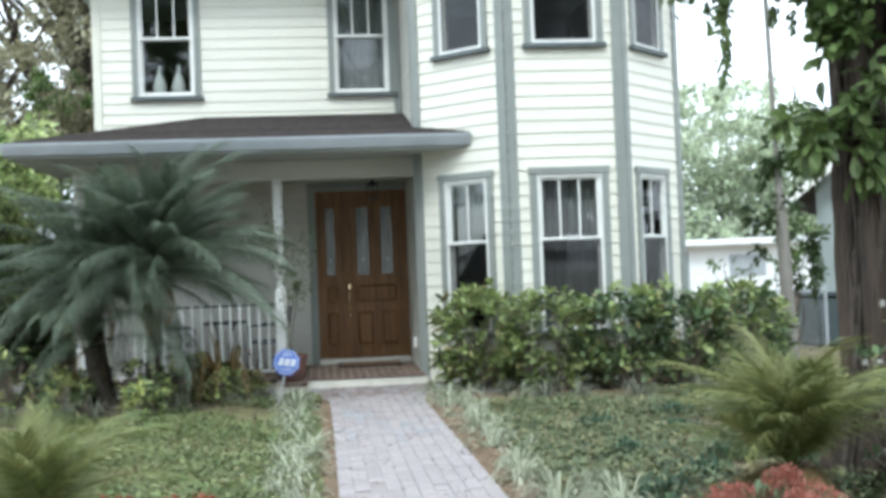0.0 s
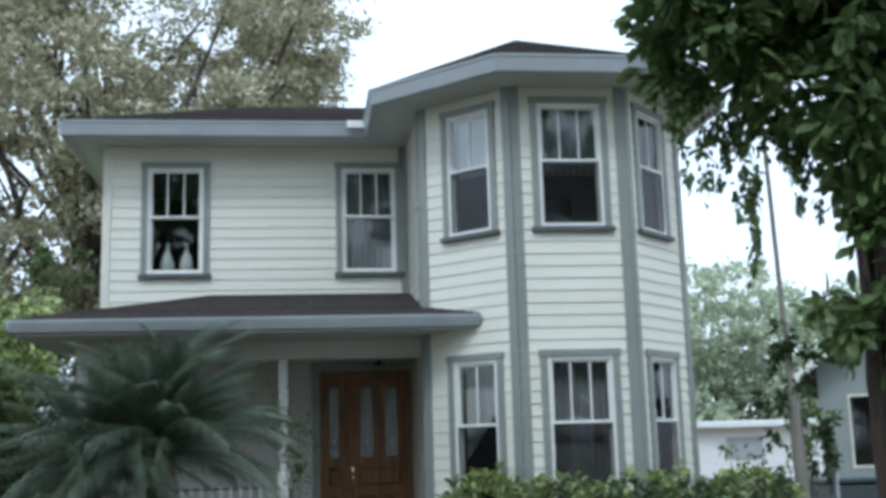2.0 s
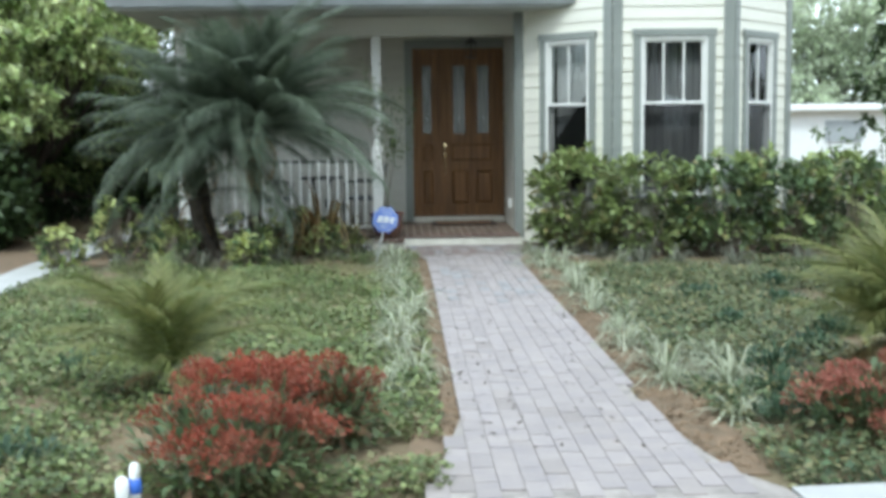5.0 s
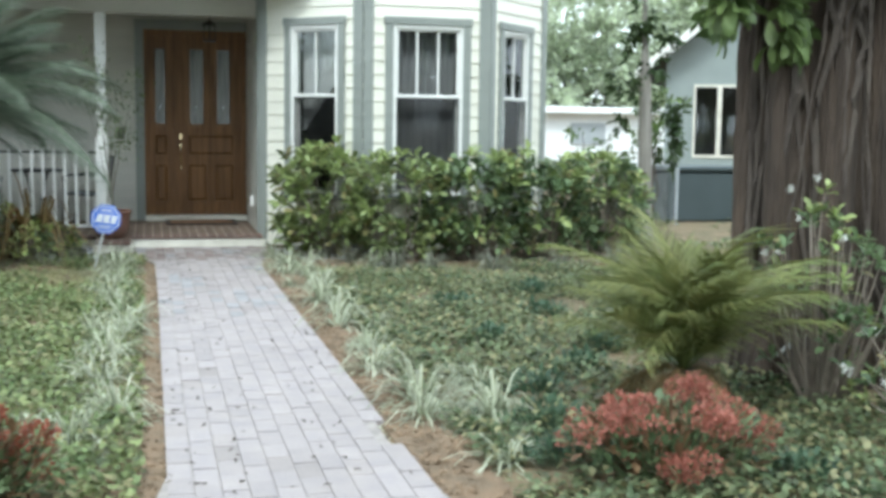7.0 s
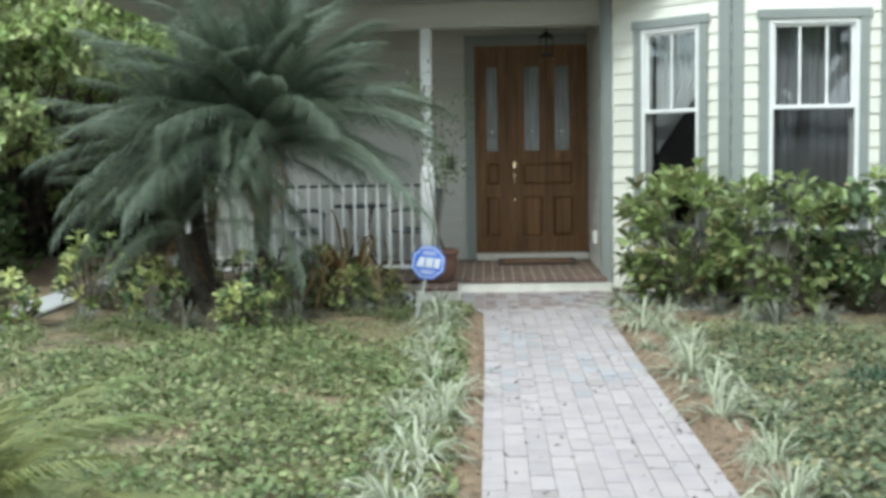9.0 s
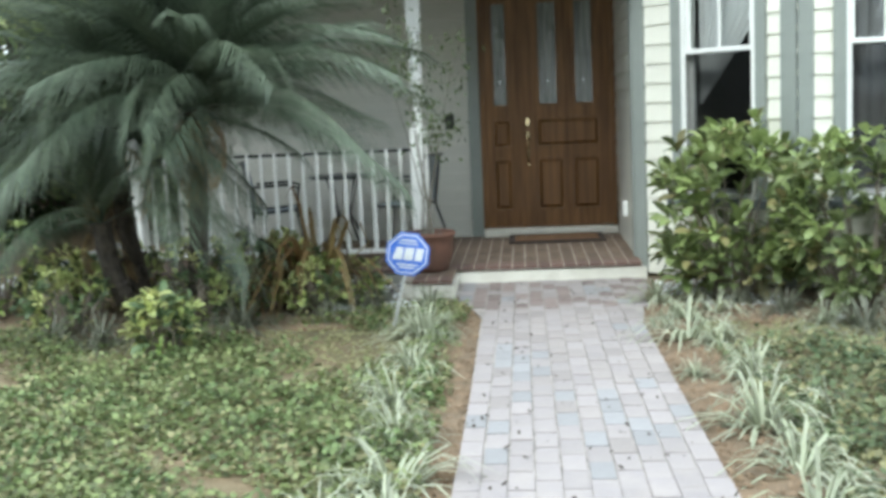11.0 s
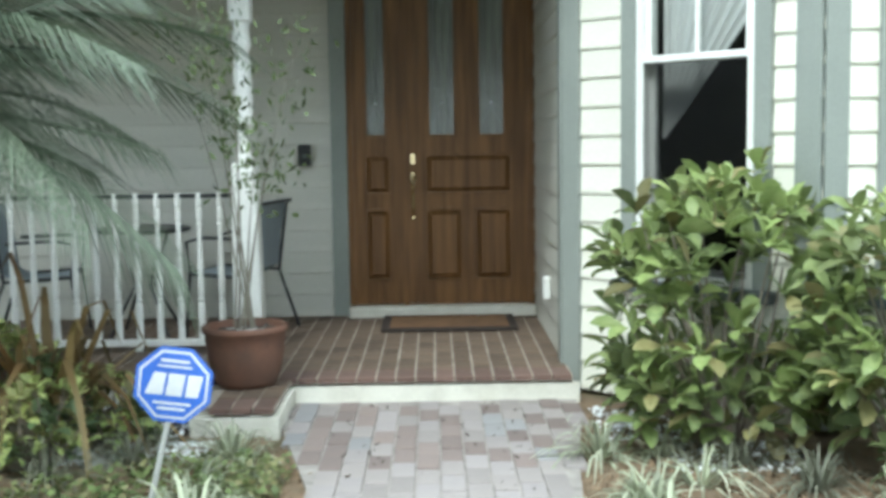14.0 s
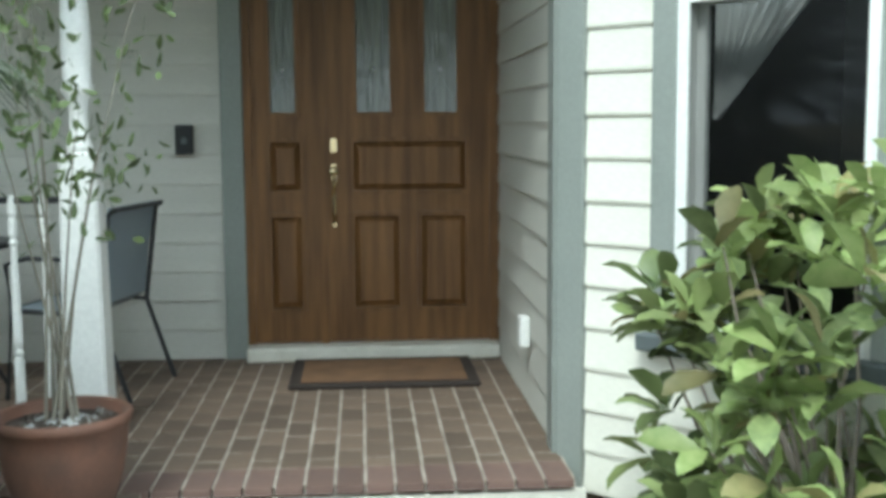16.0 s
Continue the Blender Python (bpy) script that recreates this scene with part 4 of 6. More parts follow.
for x, y, s in ((-0.72, -3.20, 0.8), (-0.62, -3.75, 0.7), (-0.66, -4.30, 1.0), (-0.60, -5.10, 0.8), (-0.64, -5.65, 0.95), (-0.58, -6.35, 0.8), (-0.66, -7.05, 1.1), (-0.62, -7.45, 0.8), (-0.68, -8.15, 0.9),
                (-0.64, -8.75, 1.0), (-0.60, -9.40, 0.8), (-0.70, -10.0, 0.8), (0.94, -3.15, 0.9), (0.98, -3.95, 0.8), (0.90, -4.50, 1.15), (1.02, -5.30, 0.8), (0.95, -6.10, 1.05), (0.94, -6.85, 0.9),
                (0.92, -7.35, 1.0), (1.00, -8.15, 0.8), (0.93, -8.85, 0.85), (0.92, -9.55, 1.1), (1.25, -9.9, 0.9), (1.25, -3.55, 0.8), (1.75, -4.05, 0.7)):
    tuft(x, y, s)
for x, y, s in ((-2.75, -4.05, 1.0), (-3.15, -4.0, 0.9), (-1.55, -2.95, 0.8), (-1.15, -2.9, 0.7), (-3.7, -3.8, 0.9), (2.3, -4.25, 0.9), (2.9, -4.4, 1.0), (3.6, -4.3, 1.0), (4.4, -4.0, 1.0), (5.1, -3.3, 1.0), (1.6, -3.75, 0.8), (-1.95, -3.75, 1.1), (-1.45, -3.45, 0.9), (-2.4, -4.1, 1.0), (-1.1, -3.15, 0.8), (1.95, -4.1, 1.0), (1.3, -3.35, 0.8)):
    tuft(x, y, s, "clump of grey-green thin-leaved grass in the planting bed", GREYTUFTS, "grey grass clumps")

BRONZE = leaf_mat("bronze_strap_leaf", (0.24, 0.13, 0.06), (0.20, 0.17, 0.07), spread=0.8)
BRONZETUFT = [tuft_mesh(46, 0.55, 0.024, BRONZE, 0.5)]
for me in BRONZETUFT:
    for v in me.vertices:
        v.co.z *= 1.75
for x, y, s in ((-1.57, -2.95, 1.75), (-1.66, -3.02, 1.4), (-1.95, -3.10, 1.0)):
    tuft(x, y, s, "spiky plant with bronze-brown strap leaves before the railing", BRONZETUFT, "bronze strap-leaved plants")
for i in range(31):
    tuft((-0.72 if i % 2 else 1.0) + 0.12 * rng.normal(), -3.1 - 0.245 * i + 0.1 * rng.normal(), 0.45 + 0.3 * rng.random())

# ---- lawn: creeping ground cover ----
def lawn(name, x0, x1, y0, y1, dens, size, label):
    n = int((x1 - x0) * (y1 - y0) * dens)
    P = np.stack([rng.uniform(x0, x1, n), rng.uniform(y0, y1, n), np.zeros(n)], -1)
    f = np.array([noise.noise(Vector((p[0] * 1.3, p[1] * 1.3, 3.0))) + 0.7 * noise.noise(Vector((p[0] * 4, p[1] * 4, 8.0))) for p in P])
    keep = f > (-0.62 if x1 < 0.5 else -0.50) + 0.72 * np.clip((P[:, 1] + 5.5) / 1.6, 0, 1) + 0.45 * rng.random(n)
    P = P[keep]
    n = len(P)
    P[:, 2] = -0.03 + rng.random(n) ** 1.4 * (0.05 + 0.05 * np.clip(f[keep] * 2 + 0.5, 0, 1))
    az, el = rng.random(n) * 6.283, rng.uniform(-0.1, 0.9, n)
    d = np.stack([np.cos(az) * np.cos(el), np.sin(az) * np.cos(el), np.sin(el)], -1)
    T = np.array(SMALL_T) * np.array([1.5, 1, 1])
    V, F = scatter(T, SMALL_F, P, frames_from(d, rng.uniform(-0.5, 0.5, n)), size * (0.6 + 0.8 * rng.random(n)))
    me = soup(V, F, L_LAWN if x1 < 0.5 else L_LAWNDARK)
    me.materials.append(L_LAWNDRY)
    me.polygons.foreach_set("material_index", np.repeat((rng.random(n) < (0.15 if x1 < 0.5 else 0.24) + 0.22 * (f[keep] < -0.05)).astype(int), len(SMALL_F)))
    return tagged(new(name, me), label, "lawn", kind="stuff")


lawn("ground_cover", -4.2, -0.45, -8.0, -3.3, 3600, 0.033, "low creeping green ground cover over brown soil left of walk".replace(" left of walk", " beside the brick walk"))
lawn("ground_cover", -5.0, -0.45, -11.8, -8.0, 2700, 0.037, "low creeping green ground cover over brown soil beside the brick walk")
lawn("ground_cover", 1.0, 5.0, -8.0, -4.2, 2600, 0.036, "patchy creeping ground cover over brown soil before the hedge")
lawn("ground_cover", 0.95, 5.5, -11.8, -8.0, 2400, 0.038, "patchy creeping ground cover over brown soil near the pavement")
lawn("ground_cover", 5.0, 9.0, -9.0, 2.0, 350, 0.06, "rough ground cover towards the large trunk")

WEED_SPOTS = [(1.85, -8.2), (2.5, -8.45), (2.1, -9.0), (2.55, -7.2), (1.5, -10.2), (1.85, -10.3), (1.25, -10.75), (3.1, -8.0), (2.9, -8.9), (1.65, -9.5), (2.2, -11.2), (3.3, -7.1), (1.9, -6.6), (2.7, -6.2), (-2.6, -9.2), (-3.0, -10.1), (-2.3, -11.2), (-1.6, -10.4)]
WEED = leaf_mat("dark_blue_green_weed_leaf", (0.055, 0.105, 0.065), (0.12, 0.175, 0.10), spread=0.8)
for x, y in WEED_SPOTS:
    n = 230
    rad = 0.16 + 0.12 * rng.random()
    v = ball(n, 0.9)
    v[:, 2] = np.abs(v[:, 2])
    P = v * np.array([rad, rad, 0.10 + 0.06 * rng.random()]) * (0.35 + 0.65 * rng.random((n, 1)))
    V, F = scatter(BIG_T, BIG_F, P, frames_from(unit(v + np.array([0, 0, 0.4]) + rng.normal(size=v.shape) * 0.5)), 0.055 * (0.6 + 0.7 * rng.random(n)))
    ob = new("low_weed", soup(V, F, WEED))
    ob.matrix_world = pose(x + 0.06 * rng.normal(), y + 0.06 * rng.normal(), -0.03, 0, 0, rng.random() * 360)
    tagged(ob, "low clump of dark blue-green weeds in the lawn", "weed", kind="stuff")

# mulch strips and chips
def strip(name, pts, material, z=-0.022):
    bm = bmesh.new()
    add_prism(bm, pts, -0.05, z)
    return tagged(part(name, bm, material), kind="structure")


def wavy(x, y0, y1, amp, n=14):
    return [(x + amp * noise.noise(Vector((x * 3, (y0 + (y1 - y0) * i / n) * 1.7, 0))), y0 + (y1 - y0) * i / n) for i in range(n + 1)]


strip("mulch_bed_1", [(-0.34, -11.3), (-0.34, -2.7)] + wavy(-0.56, -2.7, -11.3, 0.16), MULCH)
strip("mulch_bed_2", wavy(0.93, -11.6, -2.7, 0.16) + [(0.66, -2.7), (0.66, -11.6)], MULCH)
strip("mulch_bed_3", [(-4.2, -3.6), (-2.5, -3.9), (-1.2, -3.75), (-0.60, -3.3), (-0.64, -2.79), (-0.98, -2.79), (-0.98, -2.60), (-0.98, -2.15), (-4.2, -2.15)], MULCH, -0.010)
strip("mulch_bed_4", [(0.70, -2.72), (0.72, -3.5), (1.3, -3.95), (2.6, -4.25), (4.2, -4.2), (5.6, -3.3), (5.4, -1.8), (4.34, -1.75), (3.34, -2.9), (1.85, -2.9), (0.90, -1.95)], MULCH, -0.024)


def chips(name, n, region, material, label, size=0.03, z=-0.02):
    P = []
    while len(P) < n:
        x0, x1, y0, y1 = region[int(rng.integers(len(region)))]
        P.append((rng.uniform(x0, x1), rng.uniform(y0, y1), z + 0.008 * rng.random()))
    P = np.array(P)
    T = [(-0.5, -0.2, 0), (0.5, -0.16, 0), (0.42, 0.18, 0), (-0.4, 0.2, 0), (-0.4, -0.14, 0.14), (0.4, -0.1, 0.2), (0.34, 0.12, 0.16), (-0.34, 0.14, 0.12)]
    F = [(0, 1, 5, 4), (1, 2, 6, 5), (2, 3, 7, 6), (3, 0, 4, 7), (4, 5, 6, 7)]
    az = rng.random(n) * 6.283
    d = np.stack([np.cos(az), np.sin(az), rng.normal(size=n) * 0.25], -1)
    V, F = scatter(T, F, P, frames_from(d, rng.normal(size=n) * 0.3), size * (0.5 + rng.random(n)))
    return tagged(new(name, soup(V, F, material)), label, "ground litter", kind="stuff")


chips("mulch_chips", 6500, [(-0.60, -0.33, -11, -2.7), (0.67, 0.98, -11.5, -2.7), (0.67, 0.98, -11.5, -2.7), (-1.6, -0.6, -3.6, -2.7), (0.8, 1.5, -3.5, -2.4), (1.2, 3, -4.0, -3.4)], MULCH, "loose red-brown bark mulch and leaf litter along the walk")
chips("lawn_litter", 9000, [(-4.2, -0.6, -11.6, -3.5), (1.0, 5.0, -11.6, -3.8), (-2.6, -0.6, -5.0, -3.4), (1.0, 3.4, -5.2, -3.9)], L_LAWNDRY, "scattered tan dead leaves and bark bits over the lawn", 0.028)
chips("leaf_litter", 260, [(-0.32, 0.65, -11.3, -2.2), (-0.34, 0.1, -11.3, -2.2), (0.3, 0.66, -11.3, -2.2)], BARK, "scattered small dry leaves and twigs on the bricks", 0.021, 0.004)
chips("white_gravel", 900, [(1.1, 1.7, -3.45, -3.0), (0.9, 1.3, -2.95, -2.3), (-1.25, -0.85, -3.15, -2.85), (-1.6, -1.2, -3.2, -2.9)], FARWHITE, "white pebbles under the hedge and beside the step", 0.03, -0.015)


chips("bed_gravel", 420, [(-1.55, -1.0, -2.75, -2.16), (-1.25, -1.0, -2.8, -2.2)], FARWHITE, "white pebbles in the bed beside the potted tree", 0.034, 0.0)
chips("bed_litter", 700, [(-2.4, -1.0, -2.8, -2.16), (-1.25, -1.0, -2.8, -2.2)], BARK, "brown leaf litter in the bed beside the potted tree", 0.034, 0.0)
chips("pot_litter", 34, [(-0.92, -0.70, -2.37, -2.15)], SIDEWALK, "pale bark chips on the soil of the pot", 0.035, 0.398)
chips("pot_leaf_litter", 90, [(-0.94, -0.68, -2.39, -2.13)], BARK, "dry brown leaf litter on the soil of the pot", 0.04, 0.396)


def stone(x, y, s, label):
    bm = bmesh.new()
    bmesh.ops.create_icosphere(bm, subdivisions=2, radius=s)
    for v in bm.verts:
        v.co *= 1 + 0.25 * noise.noise(v.co * 9)
        v.co.z *= 0.5
    ob = part("garden_stone", bm, SIDEWALK, m=pose(x, y, -0.01), smooth=True)
    return tagged(ob, label, "stone", "pale garden stones")


for x, y, s in ((-1.42, -3.10, 0.09), (-1.30, -3.22, 0.06), (-3.9, -3.3, 0.07), (1.85, -3.95, 0.06), (0.98, -2.62, 0.04)):
    stone(x, y, s, "pale grey garden stone lying in the mulch")


# ---- red flower bushes ----
def flower_bush(x, y, rx, ry, h, heads, petal, label):
    e = empty("flower_bush", pose(x, y, -0.03), label, "flowering plant", "red flowering bushes")
    hp = []
    lumps = [(math.sqrt((k + 0.5) / 9) * 0.9, k * 2.4 + rng.random(), 1.0 + 0.16 * rng.normal()) for k in range(9)]
    for i in range(heads):
        r, a, top = lumps[i % 9]
        q = rng.normal(size=2) * 0.16
        px, py = rx * (r * math.cos(a) + q[0]), ry * (r * math.sin(a) + q[1])
        hp.append((px, py, h * top * (1.0 - 0.42 * r * r) - 1.2 * h * (q[0] ** 2 + q[1] ** 2) + rng.normal() * 0.018))
    hp = np.array(hp)
    bm = bmesh.new()
    for q in hp[::2]:
        add_tube(bm, [(q[0] * 0.4, q[1] * 0.4, 0), (q[0] * 0.8, q[1] * 0.8, q[2] * 0.6), tuple(q)], [0.006, 0.005, 0.003], 4)
    part("stemwork", bm, L_HEDGE, e)["kind"] = "stuff"
    k = 90
    P = np.repeat(hp, k, 0) + ball(heads * k) * np.array([0.066, 0.066, 0.050]) * (0.5 + 0.5 * rng.random((heads * k, 1)))
    d = unit(P - np.repeat(hp, k, 0) + np.array([0, 0, 0.02]))
    V, F = scatter(np.array(SMALL_T) * [1.6, 1, 1], SMALL_F, P, frames_from(d, rng.random(len(P)) * 6), 0.016 * (0.7 + 0.6 * rng.random(len(P))))
    tagged(part("flower_mass", soup(V, F, petal), None, e), kind="stuff")
    n = 900
    v = ball(n) * (0.3 + 0.7 * rng.random((n, 1)))
    P = v * np.array([rx * 1.05, ry * 1.05, h * 0.42]) + np.array([0, 0, h * 0.42])
    V, F = scatter(BIG_T, BIG_F, P, frames_from(unit(v + np.array([0, 0, 0.5]) + rng.normal(size=v.shape) * 0.4)), 0.07 * (0.7 + 0.6 * rng.random(n)))
    me = soup(V, F, L_HEDGE)
    me.materials.append(L_BRONZELEAF)
    me.polygons.foreach_set("material_index", np.repeat((rng.random(n) < 0.45).astype(int), len(BIG_F)))
    tagged(part("foliage", me, None, e), kind="stuff")
    return e


L_BRONZELEAF = leaf_mat("bronze_stem_leaf", (0.20, 0.11, 0.06), (0.14, 0.10, 0.05), spread=0.8)
flower_bush(-1.33, -11.58, 0.42, 0.42, 0.42, 72, RED, "rounded bush of dense bright red flower heads at the pavement")
flower_bush(-1.02, -11.02, 0.30, 0.26, 0.44, 24, RED, "small red-flowering bush with blue-green leaves at the pavement")
flower_bush(1.63, -11.05, 0.44, 0.34, 0.35, 58, PINKRED, "spreading bush of salmon-red flower heads before the young palm")

# ---- porch things ----
FLOOR_Z = 0.125


def post(x, y, label):
    e = empty("porch_post", pose(x, y, FLOOR_Z), label, "post", "turned porch posts")
    h = 2.64 - FLOOR_Z
    bb = box(-0.075, 0.075, -0.075, 0.075, 0, 1.10, 0.012)
    for v in bb.verts:
        k = 1.14 - 0.22 * v.co.z / 1.10
        v.co.x *= k
        v.co.y *= k
    part("base_block", bb, WHITE, e)
    part("top_block", box(-0.06, 0.06, -0.06, 0.06, h - 0.62, h, 0.008), WHITE, e)
    prof = [(0.040, 1.10), (0.052, 1.115), (0.045, 1.135), (0.036, 1.16), (0.035, 1.25), (0.040, 1.30), (0.060, 1.325), (0.062, 1.35), (0.054, 1.37), (0.058, 1.50), (0.052, 1.66), (0.040, 1.70), (0.040, 1.73), (0.060, 1.76), (0.052, 1.80), (0.046, 1.86), (0.056, 1.92), (0.044, 1.97), (0.060, h - 0.62)]
    part("turned_shaft", lathe(prof, 16), WHITE, e, smooth=True)
    return e


post(-0.93, -1.40, "white turned wooden porch post beside the potted tree")
post(-3.43, -1.40, "white turned wooden porch post behind the palms")


def picket_mesh():
    bm = lathe([(0.021, 0.0), (0.021, 0.20), (0.014, 0.22), (0.021, 0.235), (0.014, 0.25), (0.020, 0.28), (0.018, 0.45), (0.014, 0.60), (0.012, 0.66), (0.019, 0.675), (0.012, 0.69), (0.018, 0.71), (0.018, 0.76), (0.012, 0.775), (0.018, 0.79), (0.018, 0.86)], 10)
    return mesh_of(bm, WHITE)


rail = empty("porch_railing", pose(0, -1.30, FLOOR_Z), "white railing with thin turned balusters along the porch edge", "railing")
part("bottom_rail", box(-3.36, -1.01, -0.02, 0.02, 0.03, 0.07, 0.004), WHITE, rail)
part("top_rail", box(-3.36, -1.01, -0.012, 0.012, 0.90, 0.925, 0.003), BLACKMETAL, rail, "thin dark top rail")
pk = picket_mesh()
x = -3.30
while x < -1.10:
    part("baluster", pk, None, rail, m=pose(x, 0, 0.07))
    x += 0.122
for x in (-3.0, -1.6):
    part("rail_foot", box(x - 0.02, x + 0.02, -0.015, 0.015, 0.0, 0.03), WHITE, rail)

POTSOIL = mat("dark_potting_soil", (0.035, 0.026, 0.02), (0.06, 0.045, 0.035), rough=1, scale=20, fine=120, bump=0.8)
pot = empty("plant_pot", pose(-0.81, -2.26, FLOOR_Z), "round terracotta pot with a rolled rim on the porch corner", "plant pot")
part("pot_body", lathe([(0.130, 0.0), (0.145, 0.006), (0.158, 0.03), (0.182, 0.11), (0.197, 0.20), (0.201, 0.262), (0.212, 0.272), (0.218, 0.285), (0.216, 0.302), (0.204, 0.308), (0.192, 0.298), (0.186, 0.25), (0.02, 0.25)], 32), TERRACOTTA, pot, smooth=True)
part("potting_soil", lathe([(0.187, 0.235), (0.187, 0.266), (0.10, 0.275), (0.01, 0.28)], 24), POTSOIL, pot)

STEM = mat("pale_stem", (0.27, 0.25, 0.20), (0.17, 0.15, 0.12), rough=0.9)
tree = empty("potted_tree", pose(-0.81, -2.26, FLOOR_Z + 0.255), "slender potted tree with sparse small green leaves", "potted tree")
tips = []
for i in range(8):
    a = rng.random() * 6.283
    r = 0.14 + 0.30 * rng.random()
    tips.append((r * math.cos(a) - 0.08, r * math.sin(a), 0.85 + 1.05 * rng.random()))
bm = bmesh.new()
for k, t in enumerate(tips):
    b = Vector((0.05 * math.cos(k * 2.4), 0.05 * math.sin(k * 2.4), 0))
    c = Vector((t[0] * 0.35, t[1] * 0.35, t[2] * 0.5))
    add_tube(bm, [b, b.lerp(c, 0.5), c, c.lerp(Vector(t), 0.6) + Vector((0, 0, 0.05)), Vector(t)], [0.007, 0.005, 0.0035, 0.002, 0.001], 6)
part("stemwork", bm, STEM, tree, "pale thin stems")["kind"] = "stuff"
P = []
for t in tips:
    for j in range(62):
        f = 0.45 + 0.6 * rng.random()
        P.append(np.array(t) * np.array([f, f, 0.55 + 0.5 * f - 0.05]) + rng.normal(size=3) * np.array([0.09, 0.09, 0.08]))
P = np.array(P)
d = unit(rng.normal(size=P.shape) * 0.6 + np.array([0, 0, -0.6]))
V, F = scatter(BIG_T, BIG_F, P, frames_from(d, rng.random(len(P)) * 6), 0.048 * (0.7 + 0.6 * rng.random(len(P))))
lf = soup(V, F, leaf_mat("thin_potted_tree_leaf", (0.17, 0.23, 0.09), (0.09, 0.11, 0.05), spread=1.0))
part("leaves", lf, None, tree)["kind"] = "stuff"


def tubes(paths, r, sides=8):
    bm = bmesh.new()
    for p in paths:
        add_tube(bm, p, [r] * len(p), sides)
    bmesh.ops.recalc_face_normals(bm, faces=bm.faces)
    return bm


def patio_chair(x, y, turn, label):
    e = empty("patio_chair", pose(x, y, FLOOR_Z, 0, 0, turn), label, "chair", "patio chairs")
    for s, nm in ((-0.26, "side_frame"), (0.26, "side_frame")):
        part(nm, tubes([[(s, 0.24, 0), (s, 0.20, 0.40), (s, 0.22, 0.60), (s, 0.12, 0.63), (s, -0.18, 0.62)], [(s, -0.33, 0), (s, -0.20, 0.38), (s, 0.20, 0.40)], [(s, -0.20, 0.38), (s, -0.26, 0.82), (s, -0.29, 0.84)]], 0.012), BLACKMETAL, e, "black tube frame")
    bm = bmesh.new()
    rows = [(0.20, 0.40), (0.05, 0.375), (-0.12, 0.37), (-0.20, 0.42), (-0.22, 0.62), (-0.26, 0.84)]
    for (y0, z0), (y1, z1) in zip(rows, rows[1:]):
        v = [bm.verts.new(p) for p in ((-0.25, y0, z0), (0.25, y0, z0), (0.25, y1, z1), (-0.25, y1, z1))]
        bm.faces.new(v)
    bmesh.ops.remove_doubles(bm, verts=bm.verts, dist=1e-4)
    r = bmesh.ops.extrude_face_region(bm, geom=bm.faces[:])
    bmesh.ops.translate(bm, verts=[v for v in r["geom"] if isinstance(v, bmesh.types.BMVert)], vec=(0, 0.004, 0.008))
    bmesh.ops.recalc_face_normals(bm, faces=bm.faces)
    part("sling_seat", bm, SLING, e, "grey woven sling")
    for p in ((-0.29, 0.84), (0.20, 0.40)):
        part("cross_bar", tubes([[(-0.26, *p), (0.26, *p)]], 0.011), BLACKMETAL, e)
    return e


patio_chair(-1.14, -0.62, 78, "black metal patio chair with a grey sling facing the table")
patio_chair(-2.35, -0.70, -80, "black metal patio chair with a grey sling behind the railing")
tab = empty("patio_table", pose(-1.72, -0.66, FLOOR_Z), "small round black metal patio table on the porch", "table")
part("tabletop", lathe([(0.28, 0.66), (0.30, 0.665), (0.30, 0.685), (0.28, 0.69), (0.01, 0.692)], 28), BLACKMETAL, tab)
for i in range(4):
    a = math.pi / 4 + i * math.pi / 2
    part("leg", tubes([[(0.26 * math.cos(a), 0.26 * math.sin(a), 0), (0.07 * math.cos(a), 0.07 * math.sin(a), 0.32), (0.18 * math.cos(a), 0.18 * math.sin(a), 0.66)]], 0.01), BLACKMETAL, tab)

dm = empty("door_mat", pose(0.235, -0.49, FLOOR_Z + 0.001), "tan coir doormat with a dark border before the front door", "doormat")
part("mat_border", box(-0.44, 0.44, -0.29, 0.29, 0, 0.022, 0.006), MAT_DARK, dm)
part("mat_field", box(-0.385, 0.385, -0.235, 0.235, 0.0222, 0.026, 0.002), MAT_TAN, dm)

mb = empty("door_intercom", pose(-0.745, -0.021, 1.25), "small black box on the siding beside the front door", "doorbell")
part("housing", box(-0.045, 0.045, -0.035, 0, -0.075, 0.075, 0.008), BLACKMETAL, mb)
part("button", box(-0.015, 0.015, -0.041, -0.0355, -0.02, 0.01, 0.003), SILL, mb)
ol = empty("outdoor_outlet", pose(0.839, -1.16, 0.45), "white outdoor socket cover on the recess wall", "electric outlet")
part("cover", box(-0.045, 0, -0.04, 0.04, -0.065, 0.065, 0.006), WHITE, ol)

ln = empty("hanging_lantern", pose(0.35, -0.62, 2.892), "small dark metal lantern hanging from the porch ceiling", "lantern")
part("chain", tubes([[(0, 0, 0), (0, 0, -0.232)]], 0.006), BLACKMETAL, ln)
part("cap", lathe([(0.015, -0.222), (0.09, -0.282), (0.085, -0.292), (0.01, -0.292)], 8), BLACKMETAL, ln)
bm = bmesh.new()
for a in range(4):
    c = (0.065 * math.cos(a * math.pi / 2), 0.065 * math.sin(a * math.pi / 2))
    add_box(bm, c[0] - 0.006, c[0] + 0.006, c[1] - 0.006, c[1] + 0.006, -0.472, -0.292)
add_box(bm, -0.07, 0.07, -0.07, 0.07, -0.487, -0.472)
part("cage", bm, BLACKMETAL, ln)

